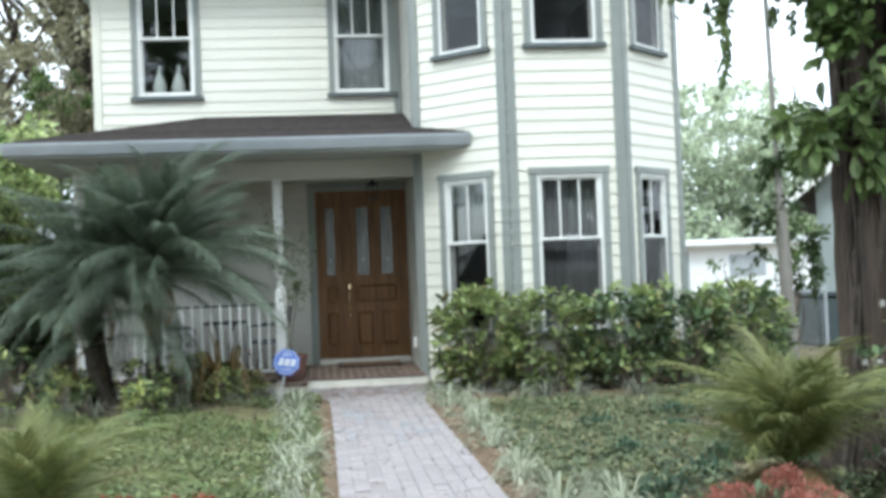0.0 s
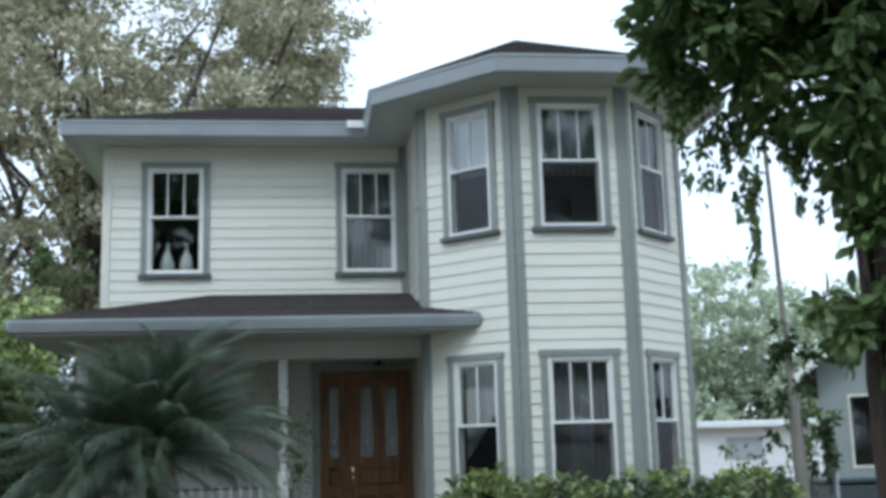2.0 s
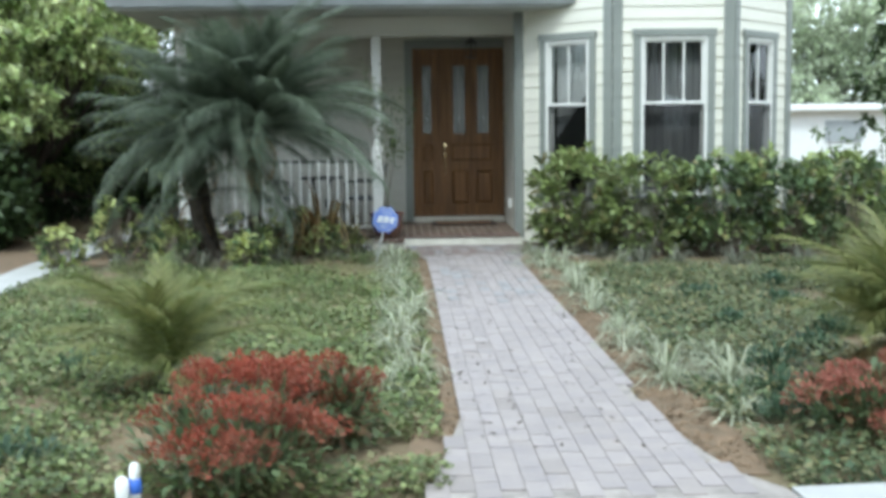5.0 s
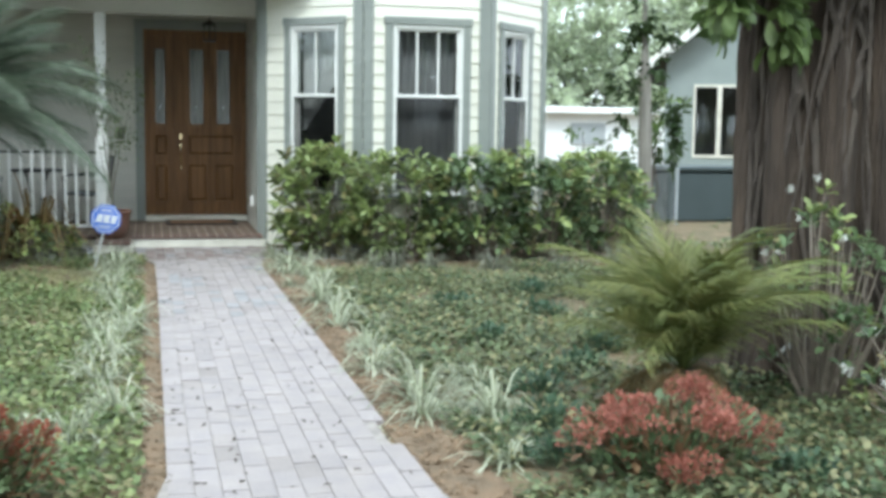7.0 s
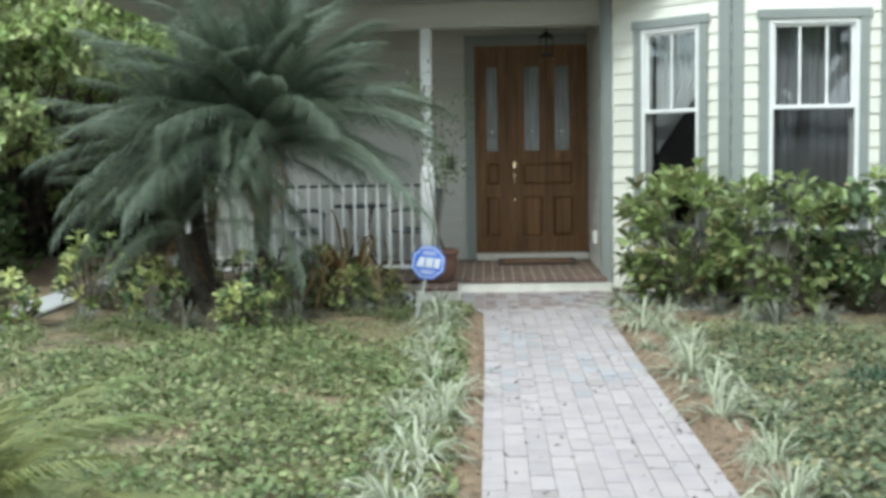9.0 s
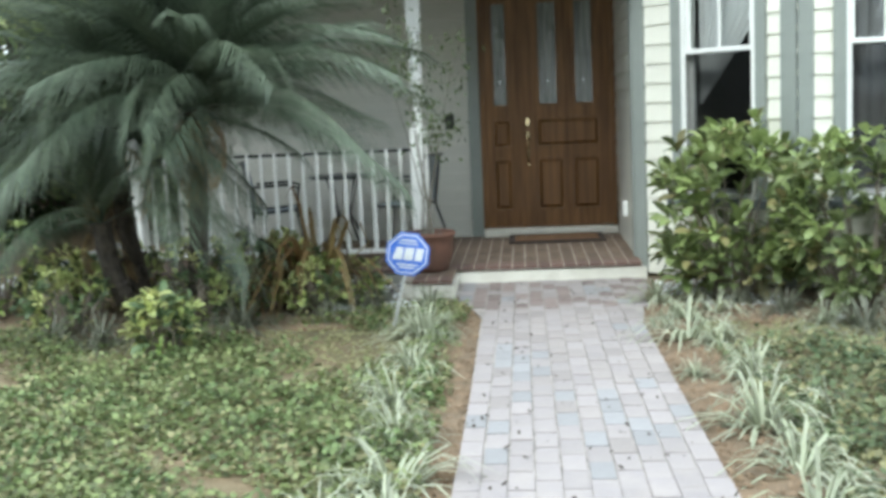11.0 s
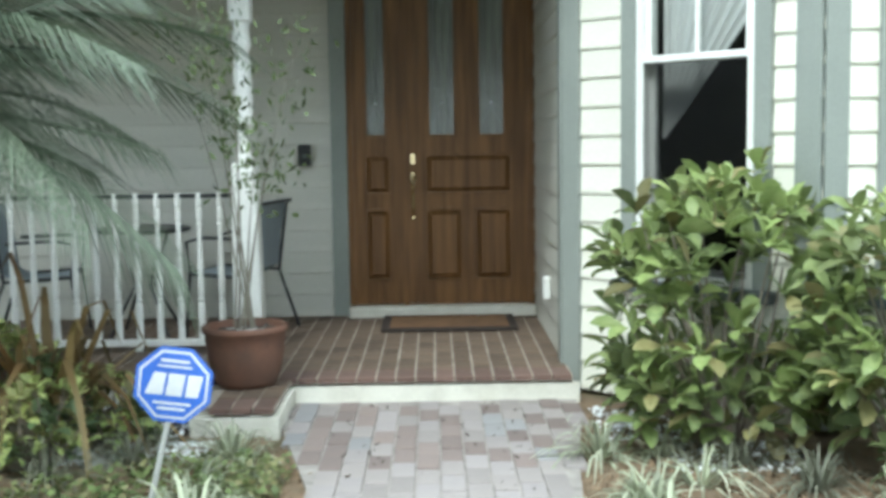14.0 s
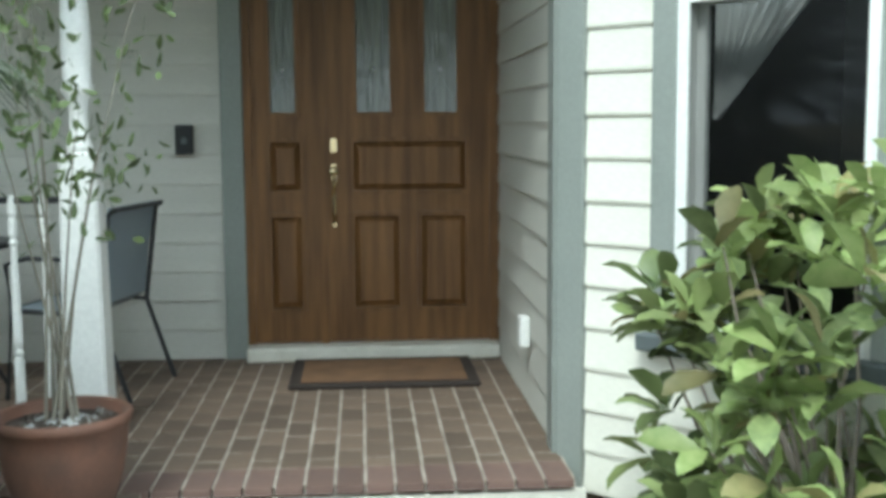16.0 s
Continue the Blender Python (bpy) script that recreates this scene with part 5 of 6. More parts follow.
fx = empty("eave_light", pose(0.10, -0.665, 6.0), "small white box on the corner of the upper gutter", "fixture")
part("box_body", box(-0.14, 0.14, -0.05, 0, -0.06, 0.05, 0.01), WHITE, fx)

# security sign
sg = empty("yard_sign", pose(-0.925, -3.80, -0.03), "blue octagonal yard sign with white print on a pale stake", "sign")
st = tubes([[(0, 0, 0), (0.09, 0, 0.36)]], 0.011)
part("stake", st, STAKE, sg)
bd = empty("sign_board", pose(0.115, -0.012, 0.49, 0, 8, 4), parent=sg)


def octagon(r, t, y):
    bm = bmesh.new()
    pts = [(r * math.cos(math.pi / 8 + k * math.pi / 4), r * math.sin(math.pi / 8 + k * math.pi / 4)) for k in range(8)]
    add_prism(bm, pts, 0, t, pose(0, y, 0, 90, 0, 0))
    bmesh.ops.recalc_face_normals(bm, faces=bm.faces)
    return bm


part("sign_back", octagon(0.150, 0.006, 0.006), BLUE, bd)
part("white_band", octagon(0.136, 0.002, 0.0005), SIGNWHITE, bd)
part("blue_field", octagon(0.126, 0.002, -0.002), BLUE, bd)
for shape in ([(-0.100, -0.040), (-0.036, -0.040), (-0.028, 0.042), (-0.072, 0.042)],
              [(-0.026, -0.040), (0.034, -0.040), (0.042, 0.042), (-0.018, 0.042)],
              [(0.046, -0.040), (0.092, -0.040), (0.106, 0.042), (0.052, 0.042)]):
    bm = bmesh.new()
    add_prism(bm, [(x, z) for x, z in shape], 0, 0.0015, pose(0, -0.0040, 0, 90, 0, 0))
    bmesh.ops.recalc_face_normals(bm, faces=bm.faces)
    part("print_shape", bm, SIGNWHITE, bd)
for x0, x1, z0, z1 in ((-0.052, 0.052, 0.083, 0.094), (-0.062, 0.062, 0.064, 0.072), (-0.066, 0.070, -0.074, -0.064), (-0.050, 0.052, -0.094, -0.084)):
    part("print_bar", box(x0, x1, -0.0055, -0.0045, z0, z1), SIGNWHITE, bd)

lt = empty("path_marker", pose(-1.71, -11.93, 0), "short white post with a blue band at the pavement edge", "marker")
part("marker_post", lathe([(0.028, -0.02), (0.028, 0.10), (0.025, 0.12), (0.012, 0.13)], 14), WHITE, lt, smooth=True)
part("marker_head", lathe([(0.022, 0.0), (0.023, 0.15), (0.019, 0.17), (0.008, 0.18)], 14), WHITE, lt, m=pose(0.045, 0.02, 0.0), smooth=True)
part("blue_band", lathe([(0.0245, 0.06), (0.0245, 0.12)], 14), BLUE, lt, m=pose(0.045, 0.02, 0.0), smooth=True)


# ---- curtains and things in the windows ----
def curtain(name, m, x0, x1, z0, z1, y, label, swag=0.0, material=CURTAIN, folds=8, gather=1.0):
    """A pleated drape; swag draws its lower hem aside."""
    V, F = [], []
    nx, nz = folds * 6, 12
    for j in range(nz + 1):
        t = j / nz
        for i in range(nx + 1):
            u = i / nx
            w = x0 + (x1 - x0) * u * (1 - swag * max(0.0, 1 - gather * t))
            V.append((w, y + 0.018 * math.sin(u * folds * 6.283) * (0.6 + 0.4 * t), z0 + (z1 - z0) * t))
    for j in range(nz):
        for i in range(nx):
            a = j * (nx + 1) + i
            F.append((a, a + 1, a + nx + 2, a + nx + 1))
    ob = new(name, soup(V, F, material, True))
    ob.matrix_world = m
    return tagged(ob, label, "curtain", "window curtains")


SH = mat("grey_window_shade", (0.34, 0.33, 0.33), (0.28, 0.27, 0.28), rough=0.9, bump=0.05)
cl = "white sheer curtain drawn aside behind the window"
curtain("curtain", mL, 0.80 - 0.30, 0.80 + 0.30, 1.33, 2.46, 0.17, cl, 0.97, gather=1.6)
curtain("curtain", mF, 0.73 - 0.36, 0.73 + 0.36, 0.66, 2.46, 0.17, "closed grey-white pleated curtain behind the bay window", 0.0, SH)
curtain("curtain", mR, LR - 0.80 - 0.29, LR - 0.80 + 0.29, 0.66, 2.46, 0.17, "closed grey-white pleated curtain behind the side window", 0.0, SH)
curtain("curtain", mF, 0.73 - 0.36, 0.73 + 0.36, 4.75, 5.60, 0.17, "short grey curtain behind the upper bay window", 0.0, SH)
curtain("curtain", mL, 0.80 - 0.29, 0.80 + 0.29, 4.85, 5.60, 0.17, "short white curtain behind the upper side window", 0.0, CURTAIN)
curtain("curtain", mR, LR - 1.09, LR - 0.51, 4.75, 5.60, 0.17, "short grey curtain behind the upper side window", 0.0, SH)
curtain("curtain", mM, 0.29 - 0.36, 0.29 + 0.36, 3.99, 5.50, 0.20, "pale lace curtain behind the upper window", 0.0, SH)
for dx in (-0.14, 0.13):
    v = tagged(part("vase", lathe([(0.05, 0.0), (0.085, 0.05), (0.10, 0.14), (0.07, 0.26), (0.03, 0.34), (0.02, 0.42), (0.035, 0.45)], 18), WHITE, smooth=True), "white bottle-shaped vase standing inside the upper window", "vase", "white vases in the window")
    v.matrix_world = pose(-2.46 + dx, 0.28, 4.03)
tagged(part("window_shelf", box(-2.85, -2.07, 0.165, 0.40, 3.99, 4.028), WHITE), "white shelf inside the upper window", "shelf")

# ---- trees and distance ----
# near-black leaf green: deep shade put into the colour itself
L_DARK = leaf_mat("shade_darkened_leaf", (0.03, 0.055, 0.02), (0.06, 0.09, 0.03), spread=0.8)


def tree_thing(name, x, y, trunk_h, r0, tips, blobs, leaves, size, lm, label, bark=BARK, T=SMALL_T, F=SMALL_F, droop=0.2, shell=0.45, per=26, tight=0.11):
    e = empty(name, pose(x, y, -0.05), label, "tree")
    part("trunk", limbs((0, 0, 0), tips, r0, bark, trunk=(tips[0][0] * 0.1, 0, trunk_h)), bark, e)
    part("crown", crown(blobs, leaves, size, lm, T, F, shell, droop, per=per, tight=tight), None, e)["kind"] = "stuff"
    return e


def blobs_at(tips, r, per=2, z=0.6):
    out = []
    for t in tips:
        for k in range(per):
            o = rng.normal(size=3) * r * 0.45
            s = r * (0.6 + 0.6 * rng.random())
            out.append((t[0] + o[0], t[1] + o[1], t[2] + o[2] * 0.6, s, s, s * z))
    return out


def big_tree(x, y, h, spread, n, leaves, size, lm, label, r0=0.4, low=0.45, r=1.6, name="tree", bark=BARK, per=26, tight=0.11):
    tips = []
    for i in range(n):
        a = i * 2.4 + rng.random()
        q = spread * (0.35 + 0.65 * rng.random())
        tips.append((q * math.cos(a), q * math.sin(a), h * (low + (1 - low) * rng.random() * (1 - 0.3 * q / spread))))
    return tree_thing(name, x, y, h * low * 0.7, r0, tips, blobs_at(tips, r), leaves, size, lm, label, bark, per=per, tight=tight)


rng = np.random.default_rng(11)
big_tree(-9.0, 10.5, 13.5, 4.6, 26, 30000, 0.17, L_OAK, "live oak with grey-green foliage between two others", 0.26, 0.3, 1.5, per=70, tight=0.14)
big_tree(-4.8, 13.0, 17.5, 6.2, 44, 64000, 0.17, L_OAK, "large live oak with grey-green foliage behind the house", 0.34, 0.3, 1.5, per=70, tight=0.14)
big_tree(-11.5, 8.0, 13.0, 4.5, 24, 26000, 0.17, L_OAK, "live oak with thin grey-green foliage beyond the driveway", 0.28, 0.2, 1.4, per=70, tight=0.14)
big_tree(-1.9, 17.0, 15.0, 2.6, 16, 15000, 0.15, L_OAK, "tall thin oak rising behind the roof", 0.3, 0.5, 1.1, per=60, tight=0.16)
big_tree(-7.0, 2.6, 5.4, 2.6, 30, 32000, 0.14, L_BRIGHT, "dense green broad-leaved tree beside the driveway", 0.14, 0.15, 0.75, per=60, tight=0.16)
big_tree(-6.7, -0.4, 4.4, 1.5, 24, 17000, 0.14, L_BRIGHT, "bushy tree beside the driveway, sunlight put into its leaf green", 0.10, 0.36, 0.5, per=60, tight=0.16)
big_tree(-5.9, 5.6, 5.0, 1.5, 12, 20000, 0.12, L_TREE, "dark green tree behind the porch corner", 0.12, 0.15, 1.1)
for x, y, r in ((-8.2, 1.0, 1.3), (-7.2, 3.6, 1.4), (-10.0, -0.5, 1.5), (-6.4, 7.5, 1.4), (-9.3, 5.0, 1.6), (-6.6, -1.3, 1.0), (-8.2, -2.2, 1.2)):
    e = empty("undergrowth_bush", pose(x, y, -0.03), "leafy undergrowth bush under trees, deep shade put into its colour", "shrub", "undergrowth bushes")
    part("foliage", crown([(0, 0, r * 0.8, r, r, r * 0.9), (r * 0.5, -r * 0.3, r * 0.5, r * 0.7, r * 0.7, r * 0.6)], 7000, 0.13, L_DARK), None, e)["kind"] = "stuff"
    part("stemwork", limbs((0, 0, 0), [(r * 0.4 * math.cos(i * 2.4), r * 0.4 * math.sin(i * 2.4), r) for i in range(6)], 0.03, BARK, sides=5), BARK, e)["kind"] = "stuff"
big_tree(-9.6, -1.5, 4.5, 2.2, 12, 20000, 0.13, L_TREE, "dark green bushy tree by the driveway", 0.14, 0.12, 1.2)
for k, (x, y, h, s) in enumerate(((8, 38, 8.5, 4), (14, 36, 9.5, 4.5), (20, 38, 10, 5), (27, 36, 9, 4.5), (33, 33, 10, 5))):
    big_tree(x, y, h, s, 16, 24000, 0.30, L_FAR, "far tree beyond the white house, haze put into its green", 0.16, 0.16, 2.1)

# large trunk with climbing vines
TX, TY = 3.46, -9.22
vt = empty("vine_covered_tree", pose(TX, TY, -0.05), "massive tree trunk wrapped in brown vines with big climbing leaves", "tree")
bm = bmesh.new()
V, F = [], []
nz, ns = 70, 120
for j in range(nz + 1):
    z = 4.7 * j / nz
    for i in range(ns):
        a = 2 * math.pi * i / ns
        r = 0.46 * (1.25 - 0.35 * min(1, z / 0.7) + 0.10) * (1 + 0.10 * math.sin(a * 9 + z * 0.4) + 0.16 * noise.noise(Vector((math.cos(a) * 1.6, math.sin(a) * 1.6, z * 0.6))) + 0.10 * noise.noise(Vector((math.cos(a) * 7, math.sin(a) * 7, z * 1.1))) + 0.04 * noise.noise(Vector((math.cos(a) * 19, math.sin(a) * 19, z * 3.0))))
        V.append((r * math.cos(a), r * math.sin(a), z))
for j in range(nz):
    for i in range(ns):
        a, b = j * ns + i, j * ns + (i + 1) % ns
        F.append((a, b, b + ns, a + ns))
part("trunk", soup(V, F, BIGBARK, True), None, vt)
vb = bmesh.new()
for i in range(64):
    a0 = rng.random() * 6.283
    z0, z1 = (0.0, 4.5) if i % 3 else (4.5 * rng.random() * 0.5, 2.5 + 2.0 * rng.random())
    wr, ph = 0.008 + 0.022 * rng.random() ** 2, rng.random() * 6.283
    p, rr = [], []
    for j in range(20):
        z = z0 + (z1 - z0) * j / 19
        a = a0 + 0.22 * math.sin(z * 0.9 + ph) + 0.06 * math.sin(z * 3.7 + i) + 0.03 * rng.normal()
        r = 0.46 * (1.36 - 0.35 * min(1, z / 0.7)) + 0.015 + 0.02 * math.sin(z * 2.3 + ph)
        p.append((r * math.cos(a), r * math.sin(a), z))
        rr.append(wr * (0.8 + 0.5 * rng.random()))
    add_tube(vb, p, rr, 6)
bmesh.ops.recalc_face_normals(vb, faces=vb.faces)
part("vine_growth", vb, BARK, vt)["kind"] = "stuff"
tips = [(-1.1, 0.0, 4.4), (-1.4, 0.0, 4.5), (-0.5, -0.4, 4.8), (0.7, -0.3, 4.9), (1.1, 0.5, 4.7), (-0.4, 0.5, 5.1)]
part("limbs", limbs((0, 0, 3.9), tips, 0.17, BIGBARK), BIGBARK, vt)
L_VINE = leaf_mat("climbing_vine_leaf", (0.075, 0.125, 0.04), (0.18, 0.24, 0.08), spread=0.9)
bl = blobs_at(tips, 0.5, 2, 0.7) + [(-0.62, -0.25, 2.15, 0.2, 0.25, 0.35), (-0.58, -0.2, 2.65, 0.20, 0.25, 0.4), (-0.55, -0.2, 3.2, 0.26, 0.3, 0.45), (-0.3, -0.55, 2.9, 0.4, 0.2, 0.6), (0.2, -0.6, 2.95, 0.4, 0.2, 0.45), (0.1, -0.6, 3.4, 0.5, 0.3, 0.5), (-0.9, -0.1, 3.8, 0.5, 0.4, 0.3),
                                (-1.5, 0.0, 4.1, 0.45, 0.45, 0.28), (-1.55, 0.1, 4.4, 0.35, 0.35, 0.2), (0, 0, 4.3, 0.8, 0.6, 0.5), (0.8, 0, 4.0, 0.6, 0.5, 0.6), (0.8, -0.3, 3.2, 0.4, 0.4, 0.5), (-0.9, -0.25, 2.2, 0.15, 0.15, 0.15), (-0.5, -0.45, 3.6, 0.4, 0.3, 0.5), (0.5, -0.5, 3.9, 0.5, 0.3, 0.5), (-1.2, -0.1, 4.3, 0.5, 0.4, 0.3)]
part("climbing_leaves", crown(bl, 17500, 0.15, L_VINE, BIG_T, BIG_F, 0.5, 0.6), None, vt)["kind"] = "stuff"
hang = []
for x, y, z0, z1, r in ((-1.27, 0.0, 2.35, 3.5, 0.08), (-1.2, 0.05, 2.9, 3.9, 0.12), (-1.42, 0.1, 3.1, 4.0, 0.12), (-1.6, 0.1, 3.0, 3.9, 0.14), (-1.75, 0.1, 3.5, 4.2, 0.12), (-1.0, 0.0, 3.1, 3.9, 0.13), (-0.85, 0.0, 2.9, 3.6, 0.1)):
    hang.append((x, y, (z0 + z1) / 2, r, r, (z1 - z0) / 2))
part("hanging_vines", crown(hang, 2600, 0.055, L_VINE, SMALL_T, SMALL_F, 0.1, 1.5), None, vt)["kind"] = "stuff"

POLEWOOD = mat("weathered_pole_wood", (0.30, 0.28, 0.25), (0.20, 0.185, 0.165), rough=0.9, scale=3, fine=30, bump=0.6, streak=(6, 6, 0.5))
pl = empty("utility_pole", pose(5.66, -2.05, -0.05), "slender leaning grey pole beside the big tree", "pole")
part("pole_shaft", tube([(0, 0, 0), (-0.07, 0, 2.0), (-0.09, 0, 2.5), (-0.24, 0, 8.0)], [0.095, 0.08, 0.035, 0.025], 10), POLEWOOD, pl)
part("climbing_leaves", crown([(-0.2, 0.1, 1.9, 0.25, 0.2, 0.6), (0.25, 0, 1.5, 0.2, 0.2, 0.6), (-0.15, 0, 2.6, 0.16, 0.15, 0.5), (0.16, 0, 2.3, 0.25, 0.2, 0.35), (0.3, 0, 1.45, 0.25, 0.2, 0.4), (0.0, 0, 2.6, 0.28, 0.2, 0.2)], 900, 0.11, L_DARK, BIG_T, BIG_F, 0.2, 0.8), None, pl)["kind"] = "stuff"
for x, y, h, s, n in ((5.15, -1.5, 1.6, 0.35, 260), (6.15, -1.0, 1.9, 0.45, 380)):
    e = empty("wiry_shrub", pose(x, y, -0.03), "thin wiry shrub with dark leaves near the pole", "shrub")
    tp = [(s * math.cos(i * 2.4) * rng.random(), s * math.sin(i * 2.4) * rng.random(), h * (0.5 + 0.5 * rng.random())) for i in range(9)]
    part("stemwork", limbs((0, 0, 0), tp, 0.03, BARK, sides=5), BARK, e)["kind"] = "stuff"
    part("foliage", crown(blobs_at(tp, 0.2), n, 0.09, L_TREE), None, e)["kind"] = "stuff"

fence = empty("wire_fence", pose(5.35, 0.4, -0.03), "low wire fence with a thin top rail beside the storage box", "fence")
part("top_rail", tube([(0, 0, 0.93), (1.95, 0, 0.90)], [0.02, 0.02], 8), GUTTER, fence)
for x in (0.0, 0.97, 1.95):
    part("fence_post", tube([(x, 0.03, 0), (x, 0.03, 0.95)], [0.025, 0.025], 8), GUTTER, fence)
bm = bmesh.new()
for i in range(-12, 27):
    for s in (-1, 1):
        xa, xb = i * 0.075, i * 0.075 + s * 0.86
        q = [(xa + (xb - xa) * f, -0.005 * s, 0.04 + 0.86 * f) for f in np.linspace(0, 1, 24) if 0 <= xa + (xb - xa) * f <= 1.95]
        if len(q) > 1:
            add_tube(bm, [q[0], q[-1]], [0.0025, 0.0025], 4)
bmesh.ops.recalc_face_normals(bm, faces=bm.faces)
part("wire_mesh", bm, GUTTER, fence)["kind"] = "stuff"
bn = empty("storage_box", pose(8.3, 1.2, -0.03), "dark green plastic storage box under the trees", "storage box")
part("box_body", box(-0.95, 0.95, -0.4, 0.4, 0, 0.78, 0.03), PLASTIC, bn)
part("lid", box(-1.0, 1.0, -0.44, 0.44, 0.785, 0.86, 0.02), PLASTIC, bn)

for x, y, r, h, n in ((2.98, -10.02, 0.36, 1.08, 520), (3.75, -10.15, 0.45, 1.12, 600), (3.1, -10.75, 0.4, 0.55, 300)):
    e = shrub(x, y, r, r, h, n, "rose-like bush with white blooms below the big tree", 0, 0.075, L_HEDGE, L_HEDGE2, "white_flower_bush", "white flowering bushes", 0.2, 0.08)
    k = 12
    c = ball(k) * np.array([r * 1.08, r * 1.08, h * 0.5]) + np.array([0, -0.05, h * 0.62])
    P = np.repeat(c, 14, 0)
    d = ball(len(P))
    V, F = scatter(np.array(BIG_T) * [1.6, 1, 1], BIG_F, P, frames_from(d), 0.028 * np.ones(len(P)))
    part("blossoms", soup(V, F, WHITEPETAL), None, e)["kind"] = "stuff"

# neighbour's house
nb = empty("neighbour_house", pose(0, 0, 0), "blue-grey stucco house with a gable and paired windows", "house")
NX, NY = 10.7, 8.0
m = pose(NX, NY, 0, 0, 0, -30)
bm = bmesh.new()
ops = [(0.66, 1.12, 0.85, 2.33), (1.22, 1.70, 0.85, 2.33)]
xs, zs = [0, 0.66, 1.12, 1.22, 1.70, 9.0], [-0.05, 0.85, 2.33, 3.0]
for x0, x1 in zip(xs, xs[1:]):
    for a, b in zip(zs, zs[1:]):
        if not any(o[0] < (x0 + x1) / 2 < o[1] and o[2] < (a + b) / 2 < o[3] for o in ops):
            add_box(bm, x0, x1, 0, 0.2, a, b)
add_box(bm, 0, 0.2, 0.2, 10, -0.05, 3.0)
add_box(bm, 8.8, 9.0, 0.2, 10, -0.05, 3.0)
add_box(bm, 0.2, 8.8, 9.8, 10, -0.05, 3.0)
add_prism(bm, [(0, 3.0), (9.0, 3.0), (4.5, 6.4)], 0, 0.2, pose(0, 0.2, 0, 90, 0, 0))
bmesh.ops.recalc_face_normals(bm, faces=bm.faces)
part("wall", bm, NBR, nb, m=m)
for s in (-1, 1):
    bm = bmesh.new()
    add_prism(bm, [(4.5, 6.42), (4.5 + s * 5.1, 2.55), (4.5 + s * 5.1, 2.67), (4.5, 6.56)][:: -s], 0, 11.0, pose(0, 10.5, 0, 90, 0, 0))
    bmesh.ops.recalc_face_normals(bm, faces=bm.faces)
    part("roof", bm, SHINGLE, nb, m=m)
    bm = bmesh.new()
    add_prism(bm, [(4.5, 6.38), (4.5 + s * 5.12, 2.48), (4.5 + s * 5.12, 2.70), (4.5, 6.60)][:: -s], 0, 0.04, pose(0, -0.51, 0, 90, 0, 0))
    bmesh.ops.recalc_face_normals(bm, faces=bm.faces)
    part("barge_board", bm, WHITE, nb, m=m)
for o in ops:
    w = empty("window", m, parent=nb)
    bm = bmesh.new()
    for x0, x1, a, b in ((o[0] - 0.05, o[0], o[2], o[3]), (o[1], o[1] + 0.05, o[2], o[3]), (o[0] - 0.05, o[1] + 0.05, o[3], o[3] + 0.06), (o[0] - 0.05, o[1] + 0.05, o[2] - 0.06, o[2])):
        add_box(bm, x0, x1, -0.03, 0.05, a, b)
    part("window_frame", bm, CONCRETE, w)
    part("pane", box(o[0], o[1], 0.08, 0.09, o[2], o[3]), GLASS, w).visible_shadow = False
part("inner_wall", box(0.3, 8.6, 1.6, 1.7, 0, 2.9), PLASTER, nb, m=m)

fh = empty("far_house", pose(0, 0, 0), "low white house with a flat pale roof in bright light", "house")
part("wall", box(9.5, 21.0, 25.0, 34.0, -0.05, 1.95), FARWHITE, fh)
part("roof", box(9.1, 21.4, 24.5, 34.4, 1.95, 2.2, 0.03), FARWHITE, fh)
part("door", box(11.2, 13.4, 24.93, 24.995, 0, 1.75), NBR, fh)
part("window", box(15.0, 16.4, 24.95, 24.995, 0.8, 1.6), GUTTER, fh)

# driveway edging and litter at its side
for k, (x, y, h, s) in enumerate(((-14, -34, 17, 6), (-6, -33, 19, 6), (3, -34, 17, 6), (11, -35, 19, 6), (19, -33, 16, 6), (-22, -28, 14, 5))):
    big_tree(x, y, h, s, 20, 13000, 0.42, L_TREE, "broad shade tree across the street", 0.35, 0.2, 2.5)
tagged(part("driveway_edge", box(-4.75, -4.30, -11.8, 7.0, -0.05, 0.015, 0.01), SIDEWALK), kind="structure")
strip("mulch_bed_5", [(-9.5, -11.8), (-4.76, -11.8), (-4.76, 7.0), (-9.5, 7.0)], MULCH, -0.018)

# ---- bricks of the porch ----
def brick_mesh(w, l, h, material, e=0.004):
    bm = bmesh.new()
    add_box(bm, 0, w, 0, l, -h, 0)
    top = [v for v in bm.verts if v.co.z > -1e-6]
    for v in top:
        v.co.x += e if v.co.x < w / 2 else -e
        v.co.y += e if v.co.y < l / 2 else -e
    return mesh_of(bm, material)


G, GY = 0.0075, 0.015
BW, BL = 0.1016, 0.2032
standing = brick_mesh(BW - G, BL - GY, 0.02, BRICK, 0.0025)
soldier = brick_mesh(BW - G, 0.220, 0.026, BRICK_DARK, 0.0025)
half = brick_mesh(BW - G, BL / 2 - GY, 0.02, BRICK, 0.0025)
porch = bpy.data.objects["porch_slab"]
TOPZ = 0.1225
count = 0
# soldier course along both front edges
x = 0.855 - BW
while x > -3.5:
    part("brick", soldier, None, porch, m=pose(x, -2.15, TOPZ, 0, 0, rng.normal() * 0.3))
    x -= BW
x = -0.594 - BW
while x > -0.99:
    part("brick", soldier, None, porch, m=pose(x, -2.788, TOPZ, 0, 0, rng.normal() * 0.3))
    x -= BW
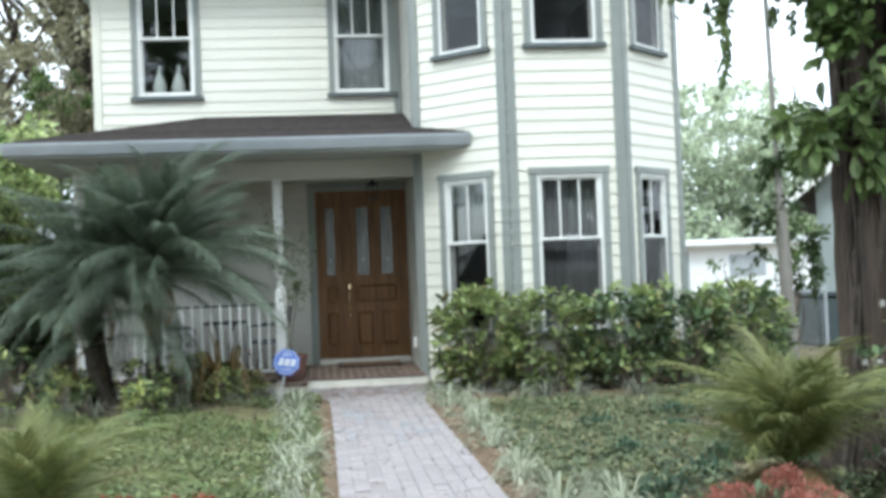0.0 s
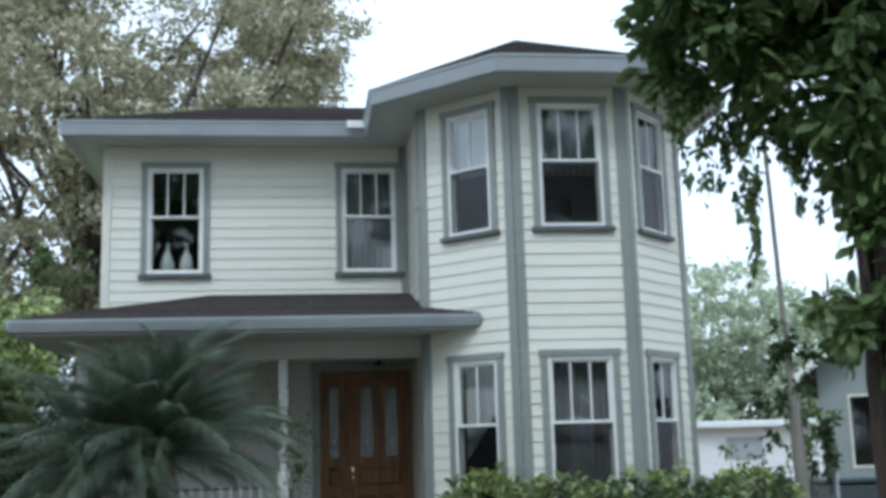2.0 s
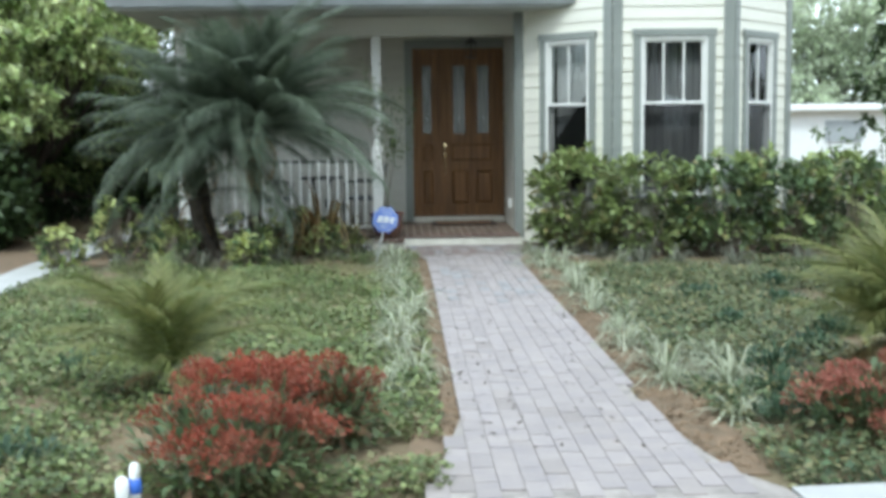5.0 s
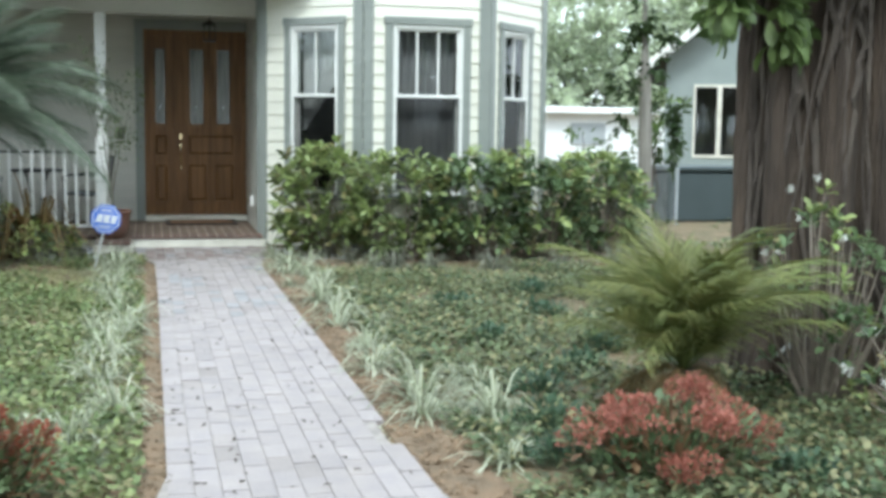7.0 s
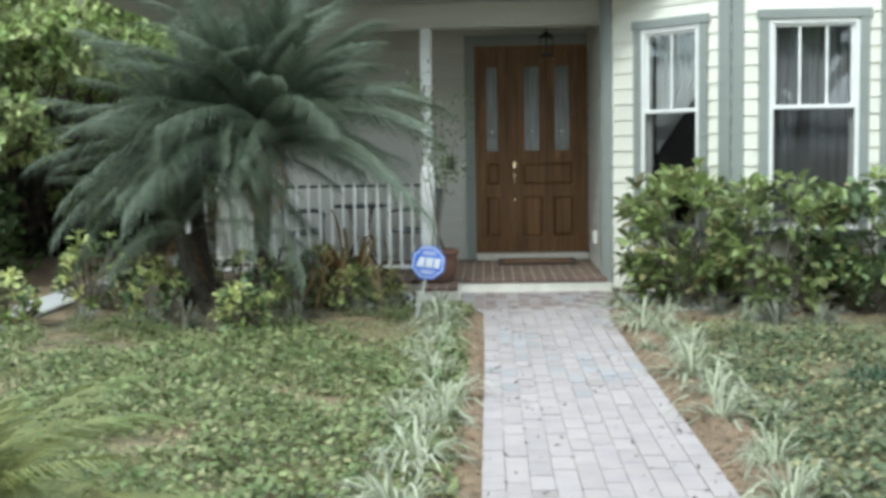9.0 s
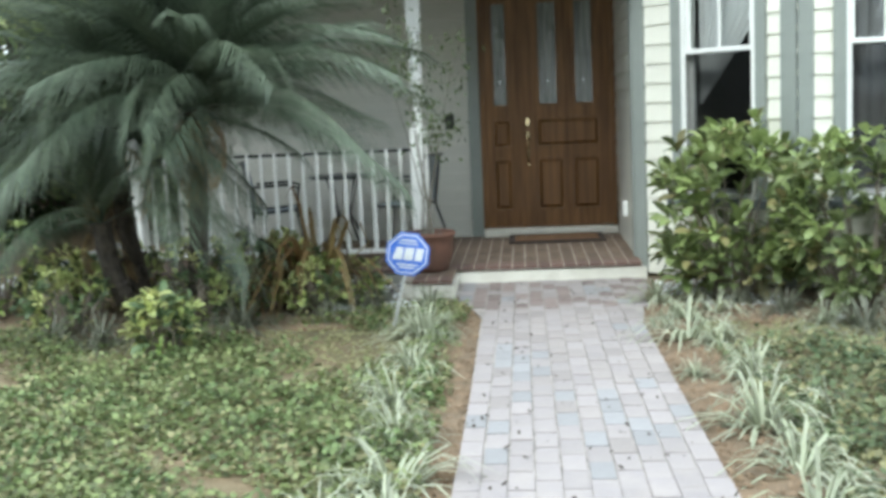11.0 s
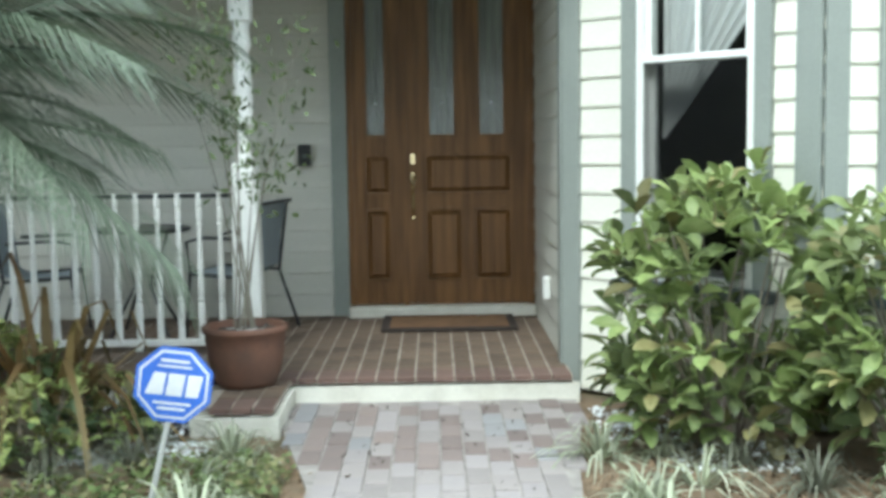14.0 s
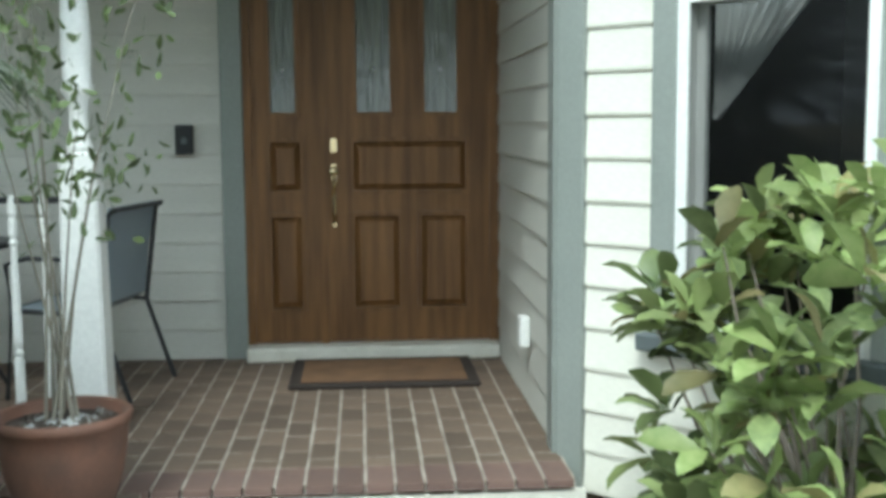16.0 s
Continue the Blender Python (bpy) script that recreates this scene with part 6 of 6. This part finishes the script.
# running courses, stood end-on to the door
rows = []
y = -1.918
k = 0
while y < -0.02:
    x = 0.855 - BW
    while x > -3.5:
        yy = y + (((int(round((0.855 - x) / BW)) % 2)) * BL / 2)
        l = BL - GY
        if k == 0 and yy > y + 0.01:
            part("brick", half, None, porch, m=pose(x, y, TOPZ + rng.normal() * 0.0006, 0, 0, rng.normal() * 0.25))
        if yy + l >= -0.012:
            if -0.012 - yy > 0.03:
                rows.append((x, yy, -0.012 - yy))
        elif x > -2.4:
            part("brick", standing, None, porch, m=pose(x, yy, TOPZ + rng.normal() * 0.0006, 0, 0, rng.normal() * 0.25))
        else:
            rows.append((x, yy, l))
        x -= BW
    y += BL
    k += 1
x = -0.594 - BW
while x > -0.99:
    for yy in (-2.555, -2.555 + BL):
        if yy + BL - G < -2.05:
            rows.append((x, yy, BL - GY))
    x -= BW
bm = bmesh.new()
for x, y, l in rows:
    add_box(bm, x, x + BW - G, y, y + l, TOPZ - 0.02, TOPZ)
tagged(part("brick_field", bm, BRICK, porch), kind="stuff")

# ---- pavers of the walk ----
walkbed = bpy.data.objects["walk_bed"]
PG = 0.0045
pav = [brick_mesh(BW - PG, BL - PG, 0.03, mt, 0.003) for mt in (PAVER, PAVER_BLUE, PAVER_PINK, PAVER_RED)]


def edge_at(pts, y):
    for (x0, y0), (x1, y1) in zip(pts, pts[1:]):
        if y1 <= y <= y0:
            return x0 + (x1 - x0) * (y - y0) / (y1 - y0)
    return pts[-1][0] if y < pts[-1][1] else pts[0][0]


far = [[], [], [], []]
n = 0
cols = int(2.0 / BW)
for c in range(cols):
    x = -0.75 + c * BW
    y = -2.35 - (c % 2) * BL / 2
    while y > -12.0:
        a, b = max(edge_at(WALKL, y), edge_at(WALKL, y + BL)), min(edge_at(WALKR, y), edge_at(WALKR, y + BL))
        if x > a - 0.05 and x + BW < b + 0.05:
            red = min(1.0, max(0.0, (y + 6.5) / 3.5))
            q = (3 if y > -3.4 and rng.random() < 0.6 else 2) if rng.random() < 0.08 + 0.6 * red else int(rng.random() < 0.22)
            if y > -7.0 and n < 300:
                part("brick", pav[q], None, walkbed, m=pose(x, y, 0.0 + rng.normal() * 0.0012, rng.normal() * 0.3, rng.normal() * 0.3, rng.normal() * 0.4))
                n += 1
            else:
                far[q].append((x, y))
        y -= BL
for q, mt in ((0, PAVER), (2, PAVER_PINK)):
    bm = bmesh.new()
    for x, y in (far[0] + far[1] if q == 0 else far[2] + far[3]):
        z = rng.normal() * 0.0012
        add_box(bm, x, x + BW - PG, y, y + BL - PG, -0.03, z)
    tagged(part("brick_field", bm, mt, walkbed), kind="stuff")
